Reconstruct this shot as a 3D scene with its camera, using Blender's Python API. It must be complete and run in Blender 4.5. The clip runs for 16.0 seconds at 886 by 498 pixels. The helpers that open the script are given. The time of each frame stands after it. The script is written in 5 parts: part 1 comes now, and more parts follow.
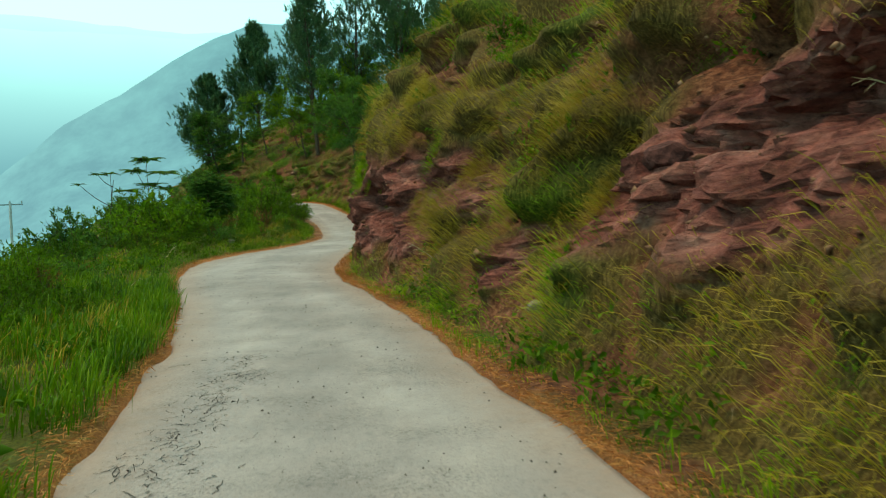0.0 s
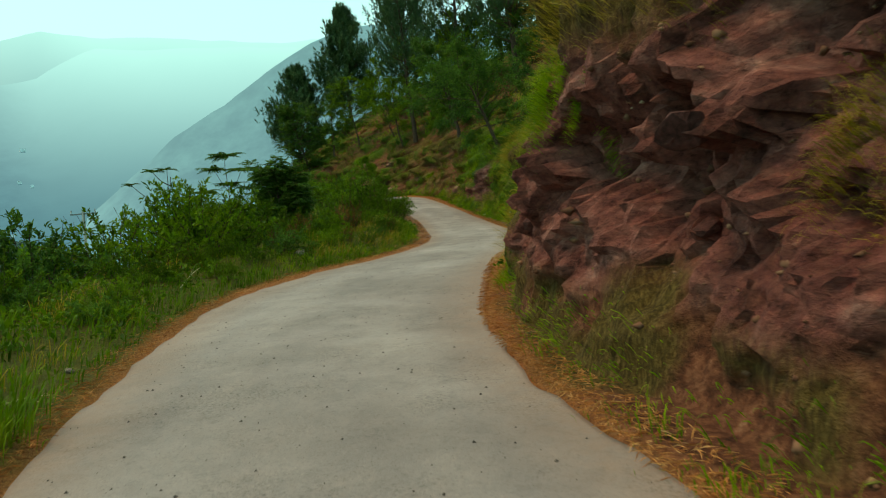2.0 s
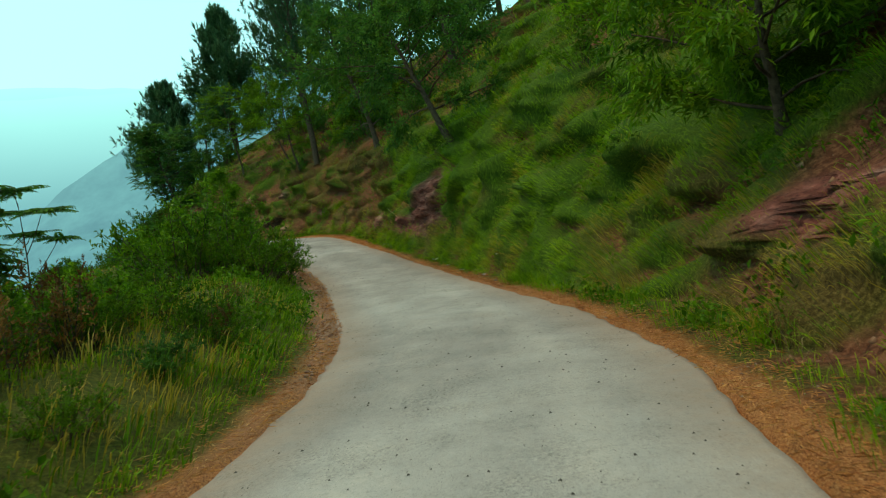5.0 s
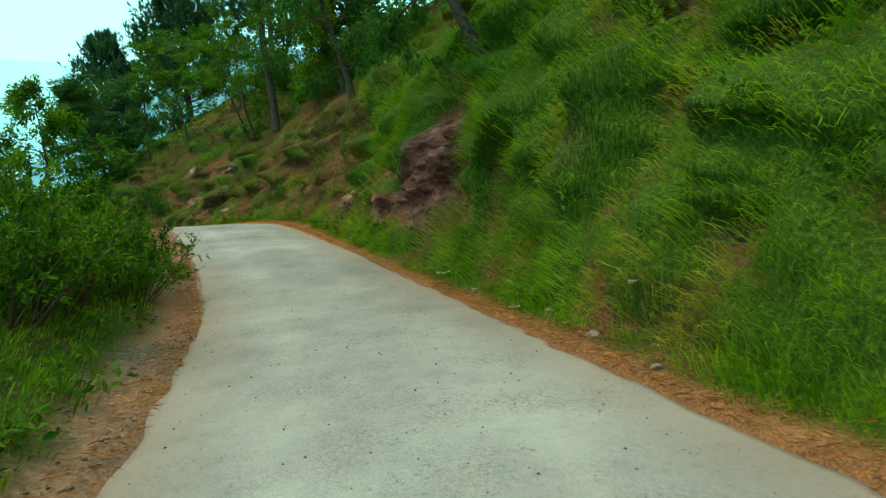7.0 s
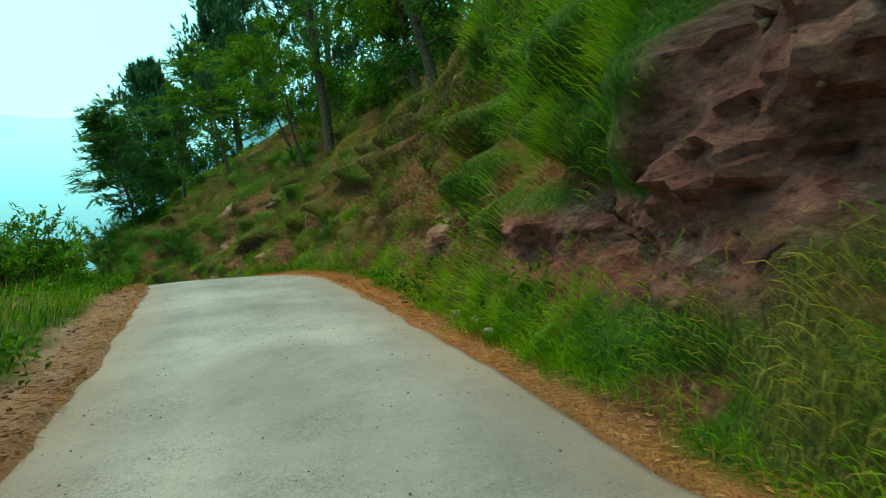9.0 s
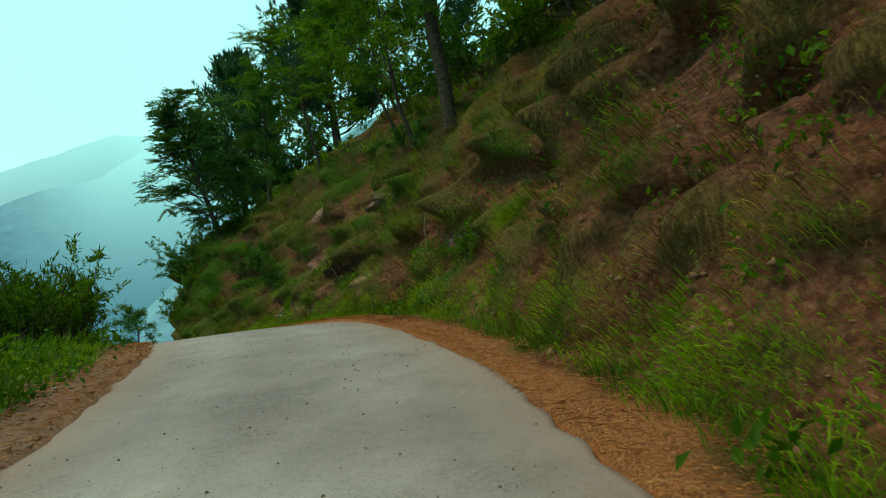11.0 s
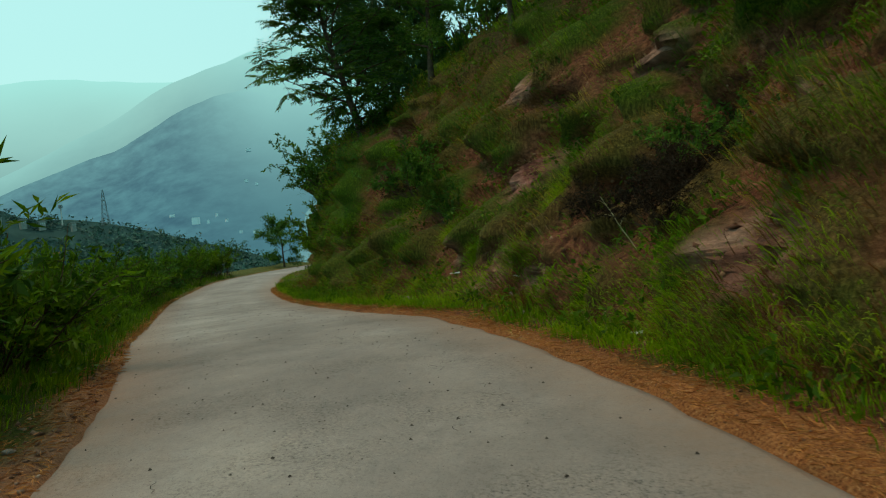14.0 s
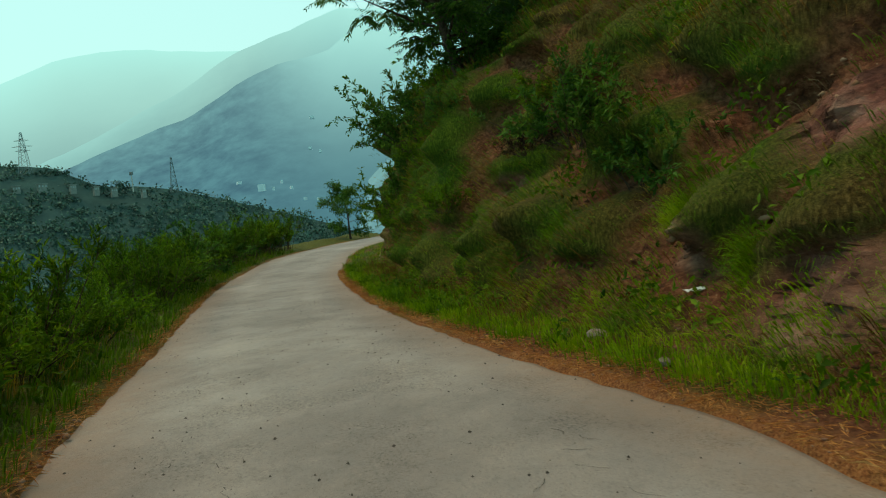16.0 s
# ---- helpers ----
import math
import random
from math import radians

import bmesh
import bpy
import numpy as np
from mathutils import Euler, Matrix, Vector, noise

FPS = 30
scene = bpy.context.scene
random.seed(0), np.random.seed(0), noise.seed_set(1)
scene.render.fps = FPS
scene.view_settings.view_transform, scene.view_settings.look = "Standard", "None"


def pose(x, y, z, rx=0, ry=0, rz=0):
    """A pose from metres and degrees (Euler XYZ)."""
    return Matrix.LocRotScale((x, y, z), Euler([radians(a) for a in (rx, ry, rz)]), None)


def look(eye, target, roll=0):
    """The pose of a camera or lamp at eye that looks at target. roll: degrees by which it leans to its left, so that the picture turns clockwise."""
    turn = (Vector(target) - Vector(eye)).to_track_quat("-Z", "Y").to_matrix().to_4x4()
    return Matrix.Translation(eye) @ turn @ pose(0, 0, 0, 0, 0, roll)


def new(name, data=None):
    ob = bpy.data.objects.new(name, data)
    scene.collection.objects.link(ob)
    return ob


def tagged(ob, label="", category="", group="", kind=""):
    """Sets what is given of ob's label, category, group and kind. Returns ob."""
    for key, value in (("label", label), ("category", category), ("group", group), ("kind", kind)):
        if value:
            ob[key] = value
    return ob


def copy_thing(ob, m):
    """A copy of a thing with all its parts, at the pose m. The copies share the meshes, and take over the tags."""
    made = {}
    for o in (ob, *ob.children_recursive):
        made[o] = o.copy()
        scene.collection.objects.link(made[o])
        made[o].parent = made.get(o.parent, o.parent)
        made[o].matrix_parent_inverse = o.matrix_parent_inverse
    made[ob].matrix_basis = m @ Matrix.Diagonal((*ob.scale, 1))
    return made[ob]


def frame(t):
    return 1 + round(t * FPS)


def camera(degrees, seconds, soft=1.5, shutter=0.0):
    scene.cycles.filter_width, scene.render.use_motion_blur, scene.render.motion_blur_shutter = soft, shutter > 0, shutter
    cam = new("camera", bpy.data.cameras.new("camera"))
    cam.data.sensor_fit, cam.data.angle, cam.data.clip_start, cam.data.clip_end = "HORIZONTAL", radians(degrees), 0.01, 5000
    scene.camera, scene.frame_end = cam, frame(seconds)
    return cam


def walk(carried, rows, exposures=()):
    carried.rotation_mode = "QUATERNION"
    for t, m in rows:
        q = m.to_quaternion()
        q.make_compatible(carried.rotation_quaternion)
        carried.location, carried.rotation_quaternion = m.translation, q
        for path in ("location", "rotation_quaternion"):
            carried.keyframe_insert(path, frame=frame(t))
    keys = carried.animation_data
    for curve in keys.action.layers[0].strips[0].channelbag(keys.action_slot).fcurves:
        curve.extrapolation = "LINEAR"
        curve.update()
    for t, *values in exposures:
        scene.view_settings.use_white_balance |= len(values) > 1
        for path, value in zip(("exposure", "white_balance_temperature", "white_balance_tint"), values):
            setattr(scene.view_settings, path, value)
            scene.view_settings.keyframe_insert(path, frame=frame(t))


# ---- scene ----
cam = camera(65.1, 16.0, soft=1.1, shutter=0.1)
METRES, EYE, TILT, LEAN, TURN = 85.0, 1.57, -2.0, 2.0, 0.0
ROWS = [
    (0.0, 0.0, 0.0, 0.0, 0.0, 0.0, -0.0),
    (0.5, -0.0056, 0.0315, 0.0013, 3.74, 4.0, -0.48),
    (1.0, -0.0125, 0.0666, 0.0025, 4.4, 3.77, 0.68),
    (1.5, -0.0202, 0.099, 0.0031, 6.73, -0.58, 1.0),
    (2.0, -0.0289, 0.136, 0.0051, 8.01, -0.35, 2.12),
    (2.5, -0.0371, 0.1697, 0.0071, 11.77, 2.5, 4.09),
    (3.0, -0.0445, 0.2079, 0.009, 9.13, 2.06, 5.97),
    (3.5, -0.052, 0.2469, 0.0104, 7.19, -3.77, 8.78),
    (4.0, -0.0559, 0.2844, 0.0131, 4.86, -1.85, 9.48),
    (4.5, -0.0591, 0.3206, 0.0166, 2.88, 2.31, 7.72),
    (7.0, -0.0719, 0.5017, 0.0276, -0.68, 1.67, 3.42),
    (7.5, -0.077, 0.535, 0.03, 1.35, 4.52, 3.1),
    (8.0, -0.0814, 0.5648, 0.0326, 0.1, 1.82, 7.63),
    (8.5, -0.0854, 0.5959, 0.0364, 0.59, 3.92, 7.67),
    (9.0, -0.0929, 0.6267, 0.0397, 4.56, 5.47, 3.87),
    (9.5, -0.0994, 0.6558, 0.0438, 7.73, 6.63, 4.1),
    (12.0, -0.1526, 0.7955, 0.0682, 18.0, 4.58, 3.95),
    (12.5, -0.164, 0.8174, 0.0718, 20.78, 3.73, 3.41),
    (13.0, -0.1763, 0.8382, 0.0739, 21.51, 3.35, 1.1),
    (13.5, -0.1899, 0.8586, 0.0756, 21.4, 1.0, 1.27),
    (14.0, -0.202, 0.8782, 0.0774, 25.46, -0.81, 2.98),
    (14.5, -0.2159, 0.8954, 0.0786, 29.57, -2.16, 3.55),
    (15.0, -0.2281, 0.9113, 0.0799, 28.69, -1.43, 2.9),
    (15.5, -0.2411, 0.9257, 0.08, 28.57, -2.79, 1.6),
    (16.0, -0.2561, 0.9421, 0.0807, 30.5, -3.26, 2.77),
]
walk(cam, [(t, pose(0, 0, EYE, TILT, LEAN, TURN) @ pose(METRES * x, METRES * y, METRES * z, 90 + pitch, roll, yaw)) for t, x, y, z, yaw, pitch, roll in ROWS],
     [(0, 0.05, 7950, 16), (0.5, -0.22, 7870, 15), (1, -0.73, 8480, 28), (1.5, -0.7, 8720, 27), (2, -0.35, 8670, 22), (2.5, -0.45, 8550, 21), (3, -0.9, 8730, 27), (3.5, -0.9, 9370, 37), (4, -0.25, 8100, 18), (4.5, -0.29, 7710, 13), (7, 0.22, 7170, 0), (7.5, 0.24, 7150, 0), (8, 0.26, 7200, 1), (8.5, 0.27, 7050, -2), (9, 0.22, 7000, -2), (9.5, 0.22, 6930, -1), (12, -0.75, 7700, 14), (12.5, -0.61, 7690, 14), (13, -0.82, 7800, 16), (13.5, -0.83, 7910, 18), (14, -0.75, 7890, 18), (14.5, -0.64, 7990, 18), (15, -0.6, 8050, 18), (15.5, -0.62, 8230, 20), (16, -0.6, 8250, 19)])

# ---- light ----
world = bpy.data.worlds.new("overcast_sky")
scene.world = world
world.use_nodes = True
wn, wl = world.node_tree.nodes, world.node_tree.links
wn.clear()
SUN_UP, SUN_TURN = radians(68), radians(-70)
sky = wn.new("ShaderNodeTexSky")
sky.sky_type, sky.sun_disc, sky.sun_elevation, sky.sun_rotation = "NISHITA", False, SUN_UP, SUN_TURN
sky.dust_density, sky.air_density = 3.0, 1.5
clear = wn.new("ShaderNodeBackground")
clear.inputs["Strength"].default_value = 0.06
cloud = wn.new("ShaderNodeBackground")
cloud.inputs["Color"].default_value = (0.32, 0.98, 1.05, 1)
cloud.inputs["Strength"].default_value = 1.25
both = wn.new("ShaderNodeAddShader")
wout = wn.new("ShaderNodeOutputWorld")
wl.new(sky.outputs["Color"], clear.inputs["Color"])
wl.new(clear.outputs[0], both.inputs[0])
wl.new(cloud.outputs[0], both.inputs[1])
wl.new(both.outputs[0], wout.inputs["Surface"])
sun_data = bpy.data.lights.new("sun", "SUN")
sun_data.energy, sun_data.angle, sun_data.color = 2.3, radians(22), (1.0, 0.72, 0.45)
sun = new("sun", sun_data)
sun.matrix_world = look((-30, 30, 80), (0, 40, 0))


# ---- number helpers ----
def hashed(i, j, k, seed):
    n = (i * 374761393 + j * 668265263 + k * 2147483647 + seed * 1274126177) & 0xFFFFFFFF
    n = ((n ^ (n >> 13)) * 1274126177) & 0xFFFFFFFF
    n = ((n ^ (n >> 16)) * 2246822519) & 0xFFFFFFFF
    return ((n ^ (n >> 15)) & 0xFFFFFF) / float(0xFFFFFF)


def vnoise(p, size, seed=0):
    """Smooth noise in -1..1 at the points p (n, 3), with cells of that size."""
    q = np.asarray(p, float) / size
    c = np.floor(q).astype(np.int64)
    f = q - c
    f = f * f * (3 - 2 * f)
    out = 0
    for a in (0, 1):
        for b in (0, 1):
            for d in (0, 1):
                w = (f[:, 0] if a else 1 - f[:, 0]) * (f[:, 1] if b else 1 - f[:, 1]) * (f[:, 2] if d else 1 - f[:, 2])
                out = out + w * hashed(c[:, 0] + a, c[:, 1] + b, c[:, 2] + d, seed)
    return out * 2 - 1


def fbm(p, size, seed=0, octaves=3):
    total, amp, norm = 0, 1.0, 0
    for o in range(octaves):
        total = total + amp * vnoise(p, size / 2 ** o, seed + 17 * o)
        norm += amp
        amp *= 0.5
    return total / norm


def blocks(p, size, seed):
    """Broken rock: each cell of a scattered pattern stands out by its own amount and tilts its own way."""
    q = p / size
    c = np.floor(q).astype(np.int64)
    best, out = np.full(len(q), 9.0), np.zeros(len(q))
    for a in (-1, 0, 1):
        for b in (-1, 0, 1):
            for d in (-1, 0, 1):
                i, j, k = c[:, 0] + a, c[:, 1] + b, c[:, 2] + d
                r = [hashed(i, j, k, seed + m) for m in range(6)]
                v = q - np.stack([i + r[0], j + r[1], k + r[2]], 1)
                far = (v ** 2).sum(1)
                val = (r[3] - .5) + .8 * (v[:, 2] * (r[4] - .5) + (v[:, 0] + v[:, 1]) * (r[5] - .5))
                near = far < best
                best, out = np.where(near, far, best), np.where(near, val, out)
    return out


def mesh_from(name, verts, faces, mat=None, smooth=False):
    """A mesh from arrays; faces is an (n, 3) or (n, 4) array, or a list of such arrays."""
    faces = faces if isinstance(faces, list) else [faces]
    faces = [np.asarray(f, np.int32) for f in faces if len(f)]
    me = bpy.data.meshes.new(name)
    verts = np.asarray(verts, np.float32)
    me.vertices.add(len(verts))
    me.vertices.foreach_set("co", verts.ravel())
    loops = np.concatenate([f.ravel() for f in faces])
    sizes = np.concatenate([np.full(len(f), f.shape[1], np.int32) for f in faces])
    starts = np.concatenate([[0], np.cumsum(sizes)[:-1]]).astype(np.int32)
    me.loops.add(len(loops))
    me.loops.foreach_set("vertex_index", loops)
    me.polygons.add(len(sizes))
    me.polygons.foreach_set("loop_start", starts)
    me.polygons.foreach_set("loop_total", sizes)
    if smooth:
        me.polygons.foreach_set("use_smooth", np.ones(len(sizes), bool))
    me.update(calc_edges=True)
    me.validate()
    if mat:
        me.materials.append(mat)
    return me


def part(name, me, parent, label=""):
    ob = new(name, me)
    ob.parent = parent
    return tagged(ob, label)


def grid_faces(rows, cols):
    a = (np.arange(rows - 1)[:, None] * cols + np.arange(cols - 1)[None, :]).ravel()
    return np.stack([a, a + 1, a + cols + 1, a + cols], 1)


# ---- the plan of the road: x, y, z of its middle, and half its width ----
PLAN = np.array([
    (2.5, -14, -0.3, 1.75), (1.7, -8, -0.1, 1.75), (0.9, -4, 0, 1.75), (0.1, 0, 0, 1.75), (-0.65, 4, 0.01, 1.75), (-1.4, 7, 0.02, 1.78),
    (-2.1, 10, 0.06, 1.82), (-3.2, 13.5, 0.17, 1.88), (-4.6, 17.5, 0.27, 2.05), (-5.6, 21, 0.33, 2.3), (-6.2, 25, 0.5, 2.6), (-6.15, 29, 0.66, 2.45),
    (-5.6, 33.3, 0.78, 2.15), (-5.1, 38, 0.93, 2.1), (-5.4, 43, 1.08, 2.08), (-6.2, 47, 1.28, 2.05), (-7.1, 51, 1.58, 2.0), (-8.2, 55, 1.98, 1.95),
    (-10.0, 60, 2.7, 1.95), (-11.6, 64, 3.3, 2.0), (-13.3, 68, 3.9, 2.0), (-15.2, 72, 4.33, 2.05), (-18.4, 77.3, 4.7, 2.1), (-23.05, 82.65, 4.7, 2.38),
    (-26.42, 85.57, 4.56, 2.32), (-31.3, 90.1, 4.28, 2.15), (-36.3, 95.1, 4.05, 2.2), (-40.9, 100.2, 4.02, 2.2), (-46.0, 107.8, 4.2, 2.2), (-50.4, 116.2, 4.1, 2.2), (-54.2, 125, 3.95, 2.2), (-57, 135, 3.8, 2.2), (-58, 148, 3.7, 2.2)])


def spline(points, step):
    out = []
    for i in range(1, len(points) - 2):
        p0, p1, p2, p3 = points[i - 1:i + 3]
        u = np.arange(0, 1, 0.05)[:, None]
        out.append(0.5 * (2 * p1 + (p2 - p0) * u + (2 * p0 - 5 * p1 + 4 * p2 - p3) * u ** 2 + (3 * p1 - p0 - 3 * p2 + p3) * u ** 3))
    out = np.vstack(out)
    arc = np.concatenate([[0], np.cumsum(np.linalg.norm(np.diff(out[:, :2], axis=0), axis=1))])
    at = np.arange(0, arc[-1], step)
    return np.stack([np.interp(at, arc, out[:, k]) for k in range(out.shape[1])], 1)


LINE = spline(PLAN, 0.25)
ARC = np.arange(len(LINE)) * 0.25
zero = ARC[np.argmin(np.hypot(LINE[:, 0] - 0.1, LINE[:, 1]))]
ARC = ARC - zero                      # 0 lies beside the start of the walk
S0, S1 = ARC[0], ARC[-1]


def blurred(a, n):
    k = np.ones(n) / n
    pad = np.concatenate([np.repeat(a[:1], n, 0), a, np.repeat(a[-1:], n, 0)])
    return np.stack([np.convolve(pad[:, j], k, "same") for j in range(a.shape[1])], 1)[n:-n]


heading = np.gradient(LINE[:, :2], axis=0)
heading /= np.linalg.norm(heading, axis=1)[:, None]
RIGHT_NEAR = blurred(np.stack([heading[:, 1], -heading[:, 0]], 1), 9)
RIGHT_FAR = blurred(RIGHT_NEAR, 121)
ZLONG = blurred(LINE[:, 2:3], 41)[:, 0]


def along(values, s):
    return np.interp(s, ARC, values)


def steps(s, *pairs):
    return np.interp(s, [p[0] for p in pairs], [p[1] for p in pairs])


def rock_mask(s, h):
    """How bare the bank is at s along the road and h above it: 1 bare rock, 0 overgrown."""
    m = 0
    for s0, h0, ws, wh in ((5.0, 2.2, 2.2, 1.1), (7.6, 1.5, 1.2, .6), (9.9, .8, .9, .35), (7.0, 1.8, 1.3, .7), (2.8, 2.6, 1.8, 1.3), (9.8, 1.2, .8, .4), (11.5, 1.9, .8, .5), (19.3, 1.5, 4.4, 1.7), (16.0, 1.7, 2.4, 1.6), (13.6, 2.1, 1.3, .9), (22.3, 1.2, 2.4, 1.2), (24.6, .7, 1.4, .5), (39.5, 1.3, 1.3, .5), (36.5, 1.7, .9, .5),
                           (57.8, 2.8, 1.4, 1.9), (60.3, 1.1, 2.6, .5), (67, .9, 1.3, .5), (58.6, 1.9, 1.1, .7), (62.2, 1.0, 1.2, .45), (79.2, 1.5, .6, .35), (83.2, .95, .8, .4), (84.2, 2.2, .6, .4), (89.8, .6, .7, .5), (90.6, 2.3, 1.0, .6), (92, 1.05, .5, .35), (88.2, .45, .4, .25), (88.3, 4.1, .9, .35), (93, 4.6, 1.0, .35), (99.5, 2.2, .8, .35)):
        m = np.maximum(m, np.exp(-(((s - s0) / ws) ** 2 + ((h - h0) / wh) ** 2) * 1.1))
    return m


def dents(s, h):
    """Hollows washed out of the bank."""
    m = 0
    for s0, h0, ws, wh, deep in ((85.6, 1.75, 1.2, .7, 1.3), (62.8, 1.9, .8, .5, .8), (70.5, 1.8, .8, .5, .7), (80.3, 2.0, .9, .5, .8), (91.5, 3.2, 1.0, .5, .8), (97.8, 3.2, 1.1, .8, 1.0), (5.9, 3.3, 1.4, .35, .5), (68.3, 1.1, .7, .4, .6), (61.2, 1.6, 1.3, .45, .7), (94.6, 2.4, 1.0, .7, .6), (66.2, 2.5, .7, .5, .5), (18.0, 5.0, 1.6, .8, .8), (15.6, 3.2, .9, .7, .5), (25.5, 3.6, 1.0, .8, .6), (78, 2.6, .9, .5, .5), (84.5, 2.2, .8, .5, .5), (51.5, 2.2, 1.0, .6, .5), (105.5, 3.2, 1.2, .8, .6), (42, 3.0, 1.2, .6, .5), (82.5, 2.6, 1.4, .7, .8), (88, 2.8, 1.3, .8, .8), (72.5, 3.0, 1.0, .5, .6), (46, 2.0, 1.0, .5, .5), (33, 2.4, 1.0, .6, .5), (63.5, 2.8, 1.0, .6, .6)):
        m = m + deep * (steps(s, (64, 1), (70, .55)) if deep < 1.2 else 1) * np.exp(-(((s - s0) / ws) ** 2 + ((h - h0) / wh) ** 2) * 1.2)
    return m


def bank(s, e):
    """Height of the uphill bank at e metres from the road's edge."""
    verge = steps(s, (-10, .9), (6, .8), (14, .7), (18, .55), (26, .6), (32, 1.2), (45, 1.2), (52, .7), (64, .7), (74, 1.1), (90, 1.1), (97, 1.3), (102, 1.9), (116, 2.1))
    k1 = steps(s, (-10, 1.5), (5, 1.7), (9, 2.0), (14, 1.9), (17, 3.2), (26, 3.0), (31, 1.5), (38, 1.1), (46, 1.25), (53, 2.2), (60, 2.5), (66, 1.7), (72, 1.35), (82, 1.2), (94, 1.2), (98, 1.6), (103, 2.8), (114, 3.0))
    h1 = steps(s, (-10, 3), (6, 4.5), (14, 4), (18, 5.5), (26, 5.5), (32, 3), (45, 4), (55, 5.0), (66, 5), (80, 6.5), (94, 6.5), (102, 5.5))
    k2 = steps(s, (-10, 1.2), (20, 1.25), (40, 1.0), (60, .95), (80, .85), (100, .8))
    x = np.maximum(e - verge, 0)
    x1 = h1 / k1
    low = k1 * np.minimum(x, x1)
    high = np.maximum(x - x1, 0)
    high = k2 * 34 * (1 - np.exp(-high / 34))
    return 0.04 * np.minimum(e, verge) + low + high, verge


def drop(s, e):
    """Height of the downhill side at e metres from the road's edge."""
    shelf = steps(s, (-10, 2.2), (8, 2.0), (20, 3.0), (30, 4.0), (42, 6.0), (55, 4.5), (70, 3.0), (90, 2.6), (120, 3.0))
    rise = steps(s, (-10, .0), (25, .25), (36, .75), (48, .9), (58, .3), (75, .2), (120, .25))
    x = np.maximum(e - shelf, 0)
    up = rise * np.clip((e - .5) / 1.6, 0, 1)
    return up - 0.62 * x * np.clip(x / 3, 0.3, 1)


def clumps(p):
    """Rounded swellings of the turf with narrow hollows between them, about 0 to 1."""
    return np.abs(vnoise(p * (1, 1, 1.25), 1.25, 91)) * 1.5 + np.abs(vnoise(p, .55, 92)) * .5


def dryness(s, p):
    return steps(s, (-8, .62), (12, .62), (30, .62), (37, .45), (42, .25), (62, .2), (68, .42), (95, .45), (112, .3)) + .36 * fbm(p, 5, 61, 2) + .42 * fbm(p, 1.5, 62, 2) + steps(s, (36, 0), (44, .1), (62, .12), (70, .1), (110, .05))


def turf(s, p):
    """Where grass holds on the bank: above 0 grown over, below 0 bare soil."""
    thin = steps(s, (-8, .12), (30, .12), (40, .06), (46, -.08), (50, -.2), (57, -.15), (60, .1), (66, .34), (82, .4), (90, .24), (100, .2), (112, .14))
    return .8 * fbm(p * (1, 1, 1.3), 1.5, 9, 2) + .4 * fbm(p, .7, 71, 2) + 1.0 * (clumps(p) - .32) + .06 - thin


def surface(s, d, rough=True):
    """Points of the ground at s along the road and d to the right of its middle."""
    s, d = np.asarray(s, float), np.asarray(d, float)
    mid = np.stack([along(LINE[:, 0], s), along(LINE[:, 1], s)], 1)
    near = np.stack([along(RIGHT_NEAR[:, 0], s), along(RIGHT_NEAR[:, 1], s)], 1)
    far = np.stack([along(RIGHT_FAR[:, 0], s), along(RIGHT_FAR[:, 1], s)], 1)
    w = np.clip((np.abs(d) - 3) / 12, 0, 1)[:, None]
    way = near * (1 - w) + far * w
    way /= np.linalg.norm(way, axis=1)[:, None]
    half = along(LINE[:, 3], s)
    e = np.abs(d) - half
    z0 = along(LINE[:, 2], s)
    zl = along(ZLONG, s)
    z = z0 + (zl - z0) * np.clip(e / 8, 0, 1)
    up, verge = bank(s, np.maximum(e, 0))
    down = drop(s, np.maximum(e, 0))
    z = z + np.where(e <= 0, -0.13, np.where(d > 0, up, down))
    p = np.stack([mid[:, 0] + way[:, 0] * d, mid[:, 1] + way[:, 1] * d, z], 1)
    if rough:
        side = d > 0
        h = np.where(side, up, 0)
        grow = np.clip((e - verge * .6) / 1.5, 0, 1) * side
        rock = rock_mask(s, h) * np.clip(grow * 1.8, 0, 1) * steps(s, (48, 1), (54, .6), (64, .6), (70, .5))
        ridge = 1 - np.abs(fbm(p * (1, 1, 1.6), 1.5, 5, 3)) * 2
        lump = fbm(p * (1, 1, 1.3), 1.5, 9, 2)
        shelf = np.clip(lump * 3.2, -1, 1)
        block = fbm(p * (.8, .8, 1.5), 1.1, 12, 2) * 4.5
        block = (np.floor(block) + np.clip((block - np.floor(block)) * 3.5, 0, 1)) / 4.5
        out = grow * (0.85 * fbm(p, 4.5, 1, 2) + 0.2 * lump + 0.3 * shelf + 0.08 * vnoise(p, .4, 3)) + rock * (0.25 * ridge - .3 + .3 * block + .66 * blocks(p * (1, 1, .9), .9, 14) + .4 * blocks(p, .38, 24) + .12 * blocks(p, .18, 34) + .11 * vnoise(p, .16, 6))
        out = out - grow * .75 * np.exp(-(((s - 9.3) / 1.5) ** 2 + ((h - 2.4) / 1.0) ** 2))
        out = out - grow * dents(s, h) + grow * (1 - rock) * .8 * (clumps(p) - .4)
        p[:, :2] -= way * out[:, None]
        lift = np.clip(e / 2.5, 0, 1)
        p[:, 2] += lift * (0.16 * fbm(p, 2.2, 21, 2)) + np.clip(e / .4, 0, 1) * .025 * vnoise(p, .3, 4)
    return p


def bare_left(s):
    """Width of the bare earth strip on the valley side."""
    return steps(s, (-10, .2), (20, .25), (28, .38), (40, .55), (50, .75), (60, .95), (76, .95), (83, .75), (88, .4), (92, .2), (125, .2))


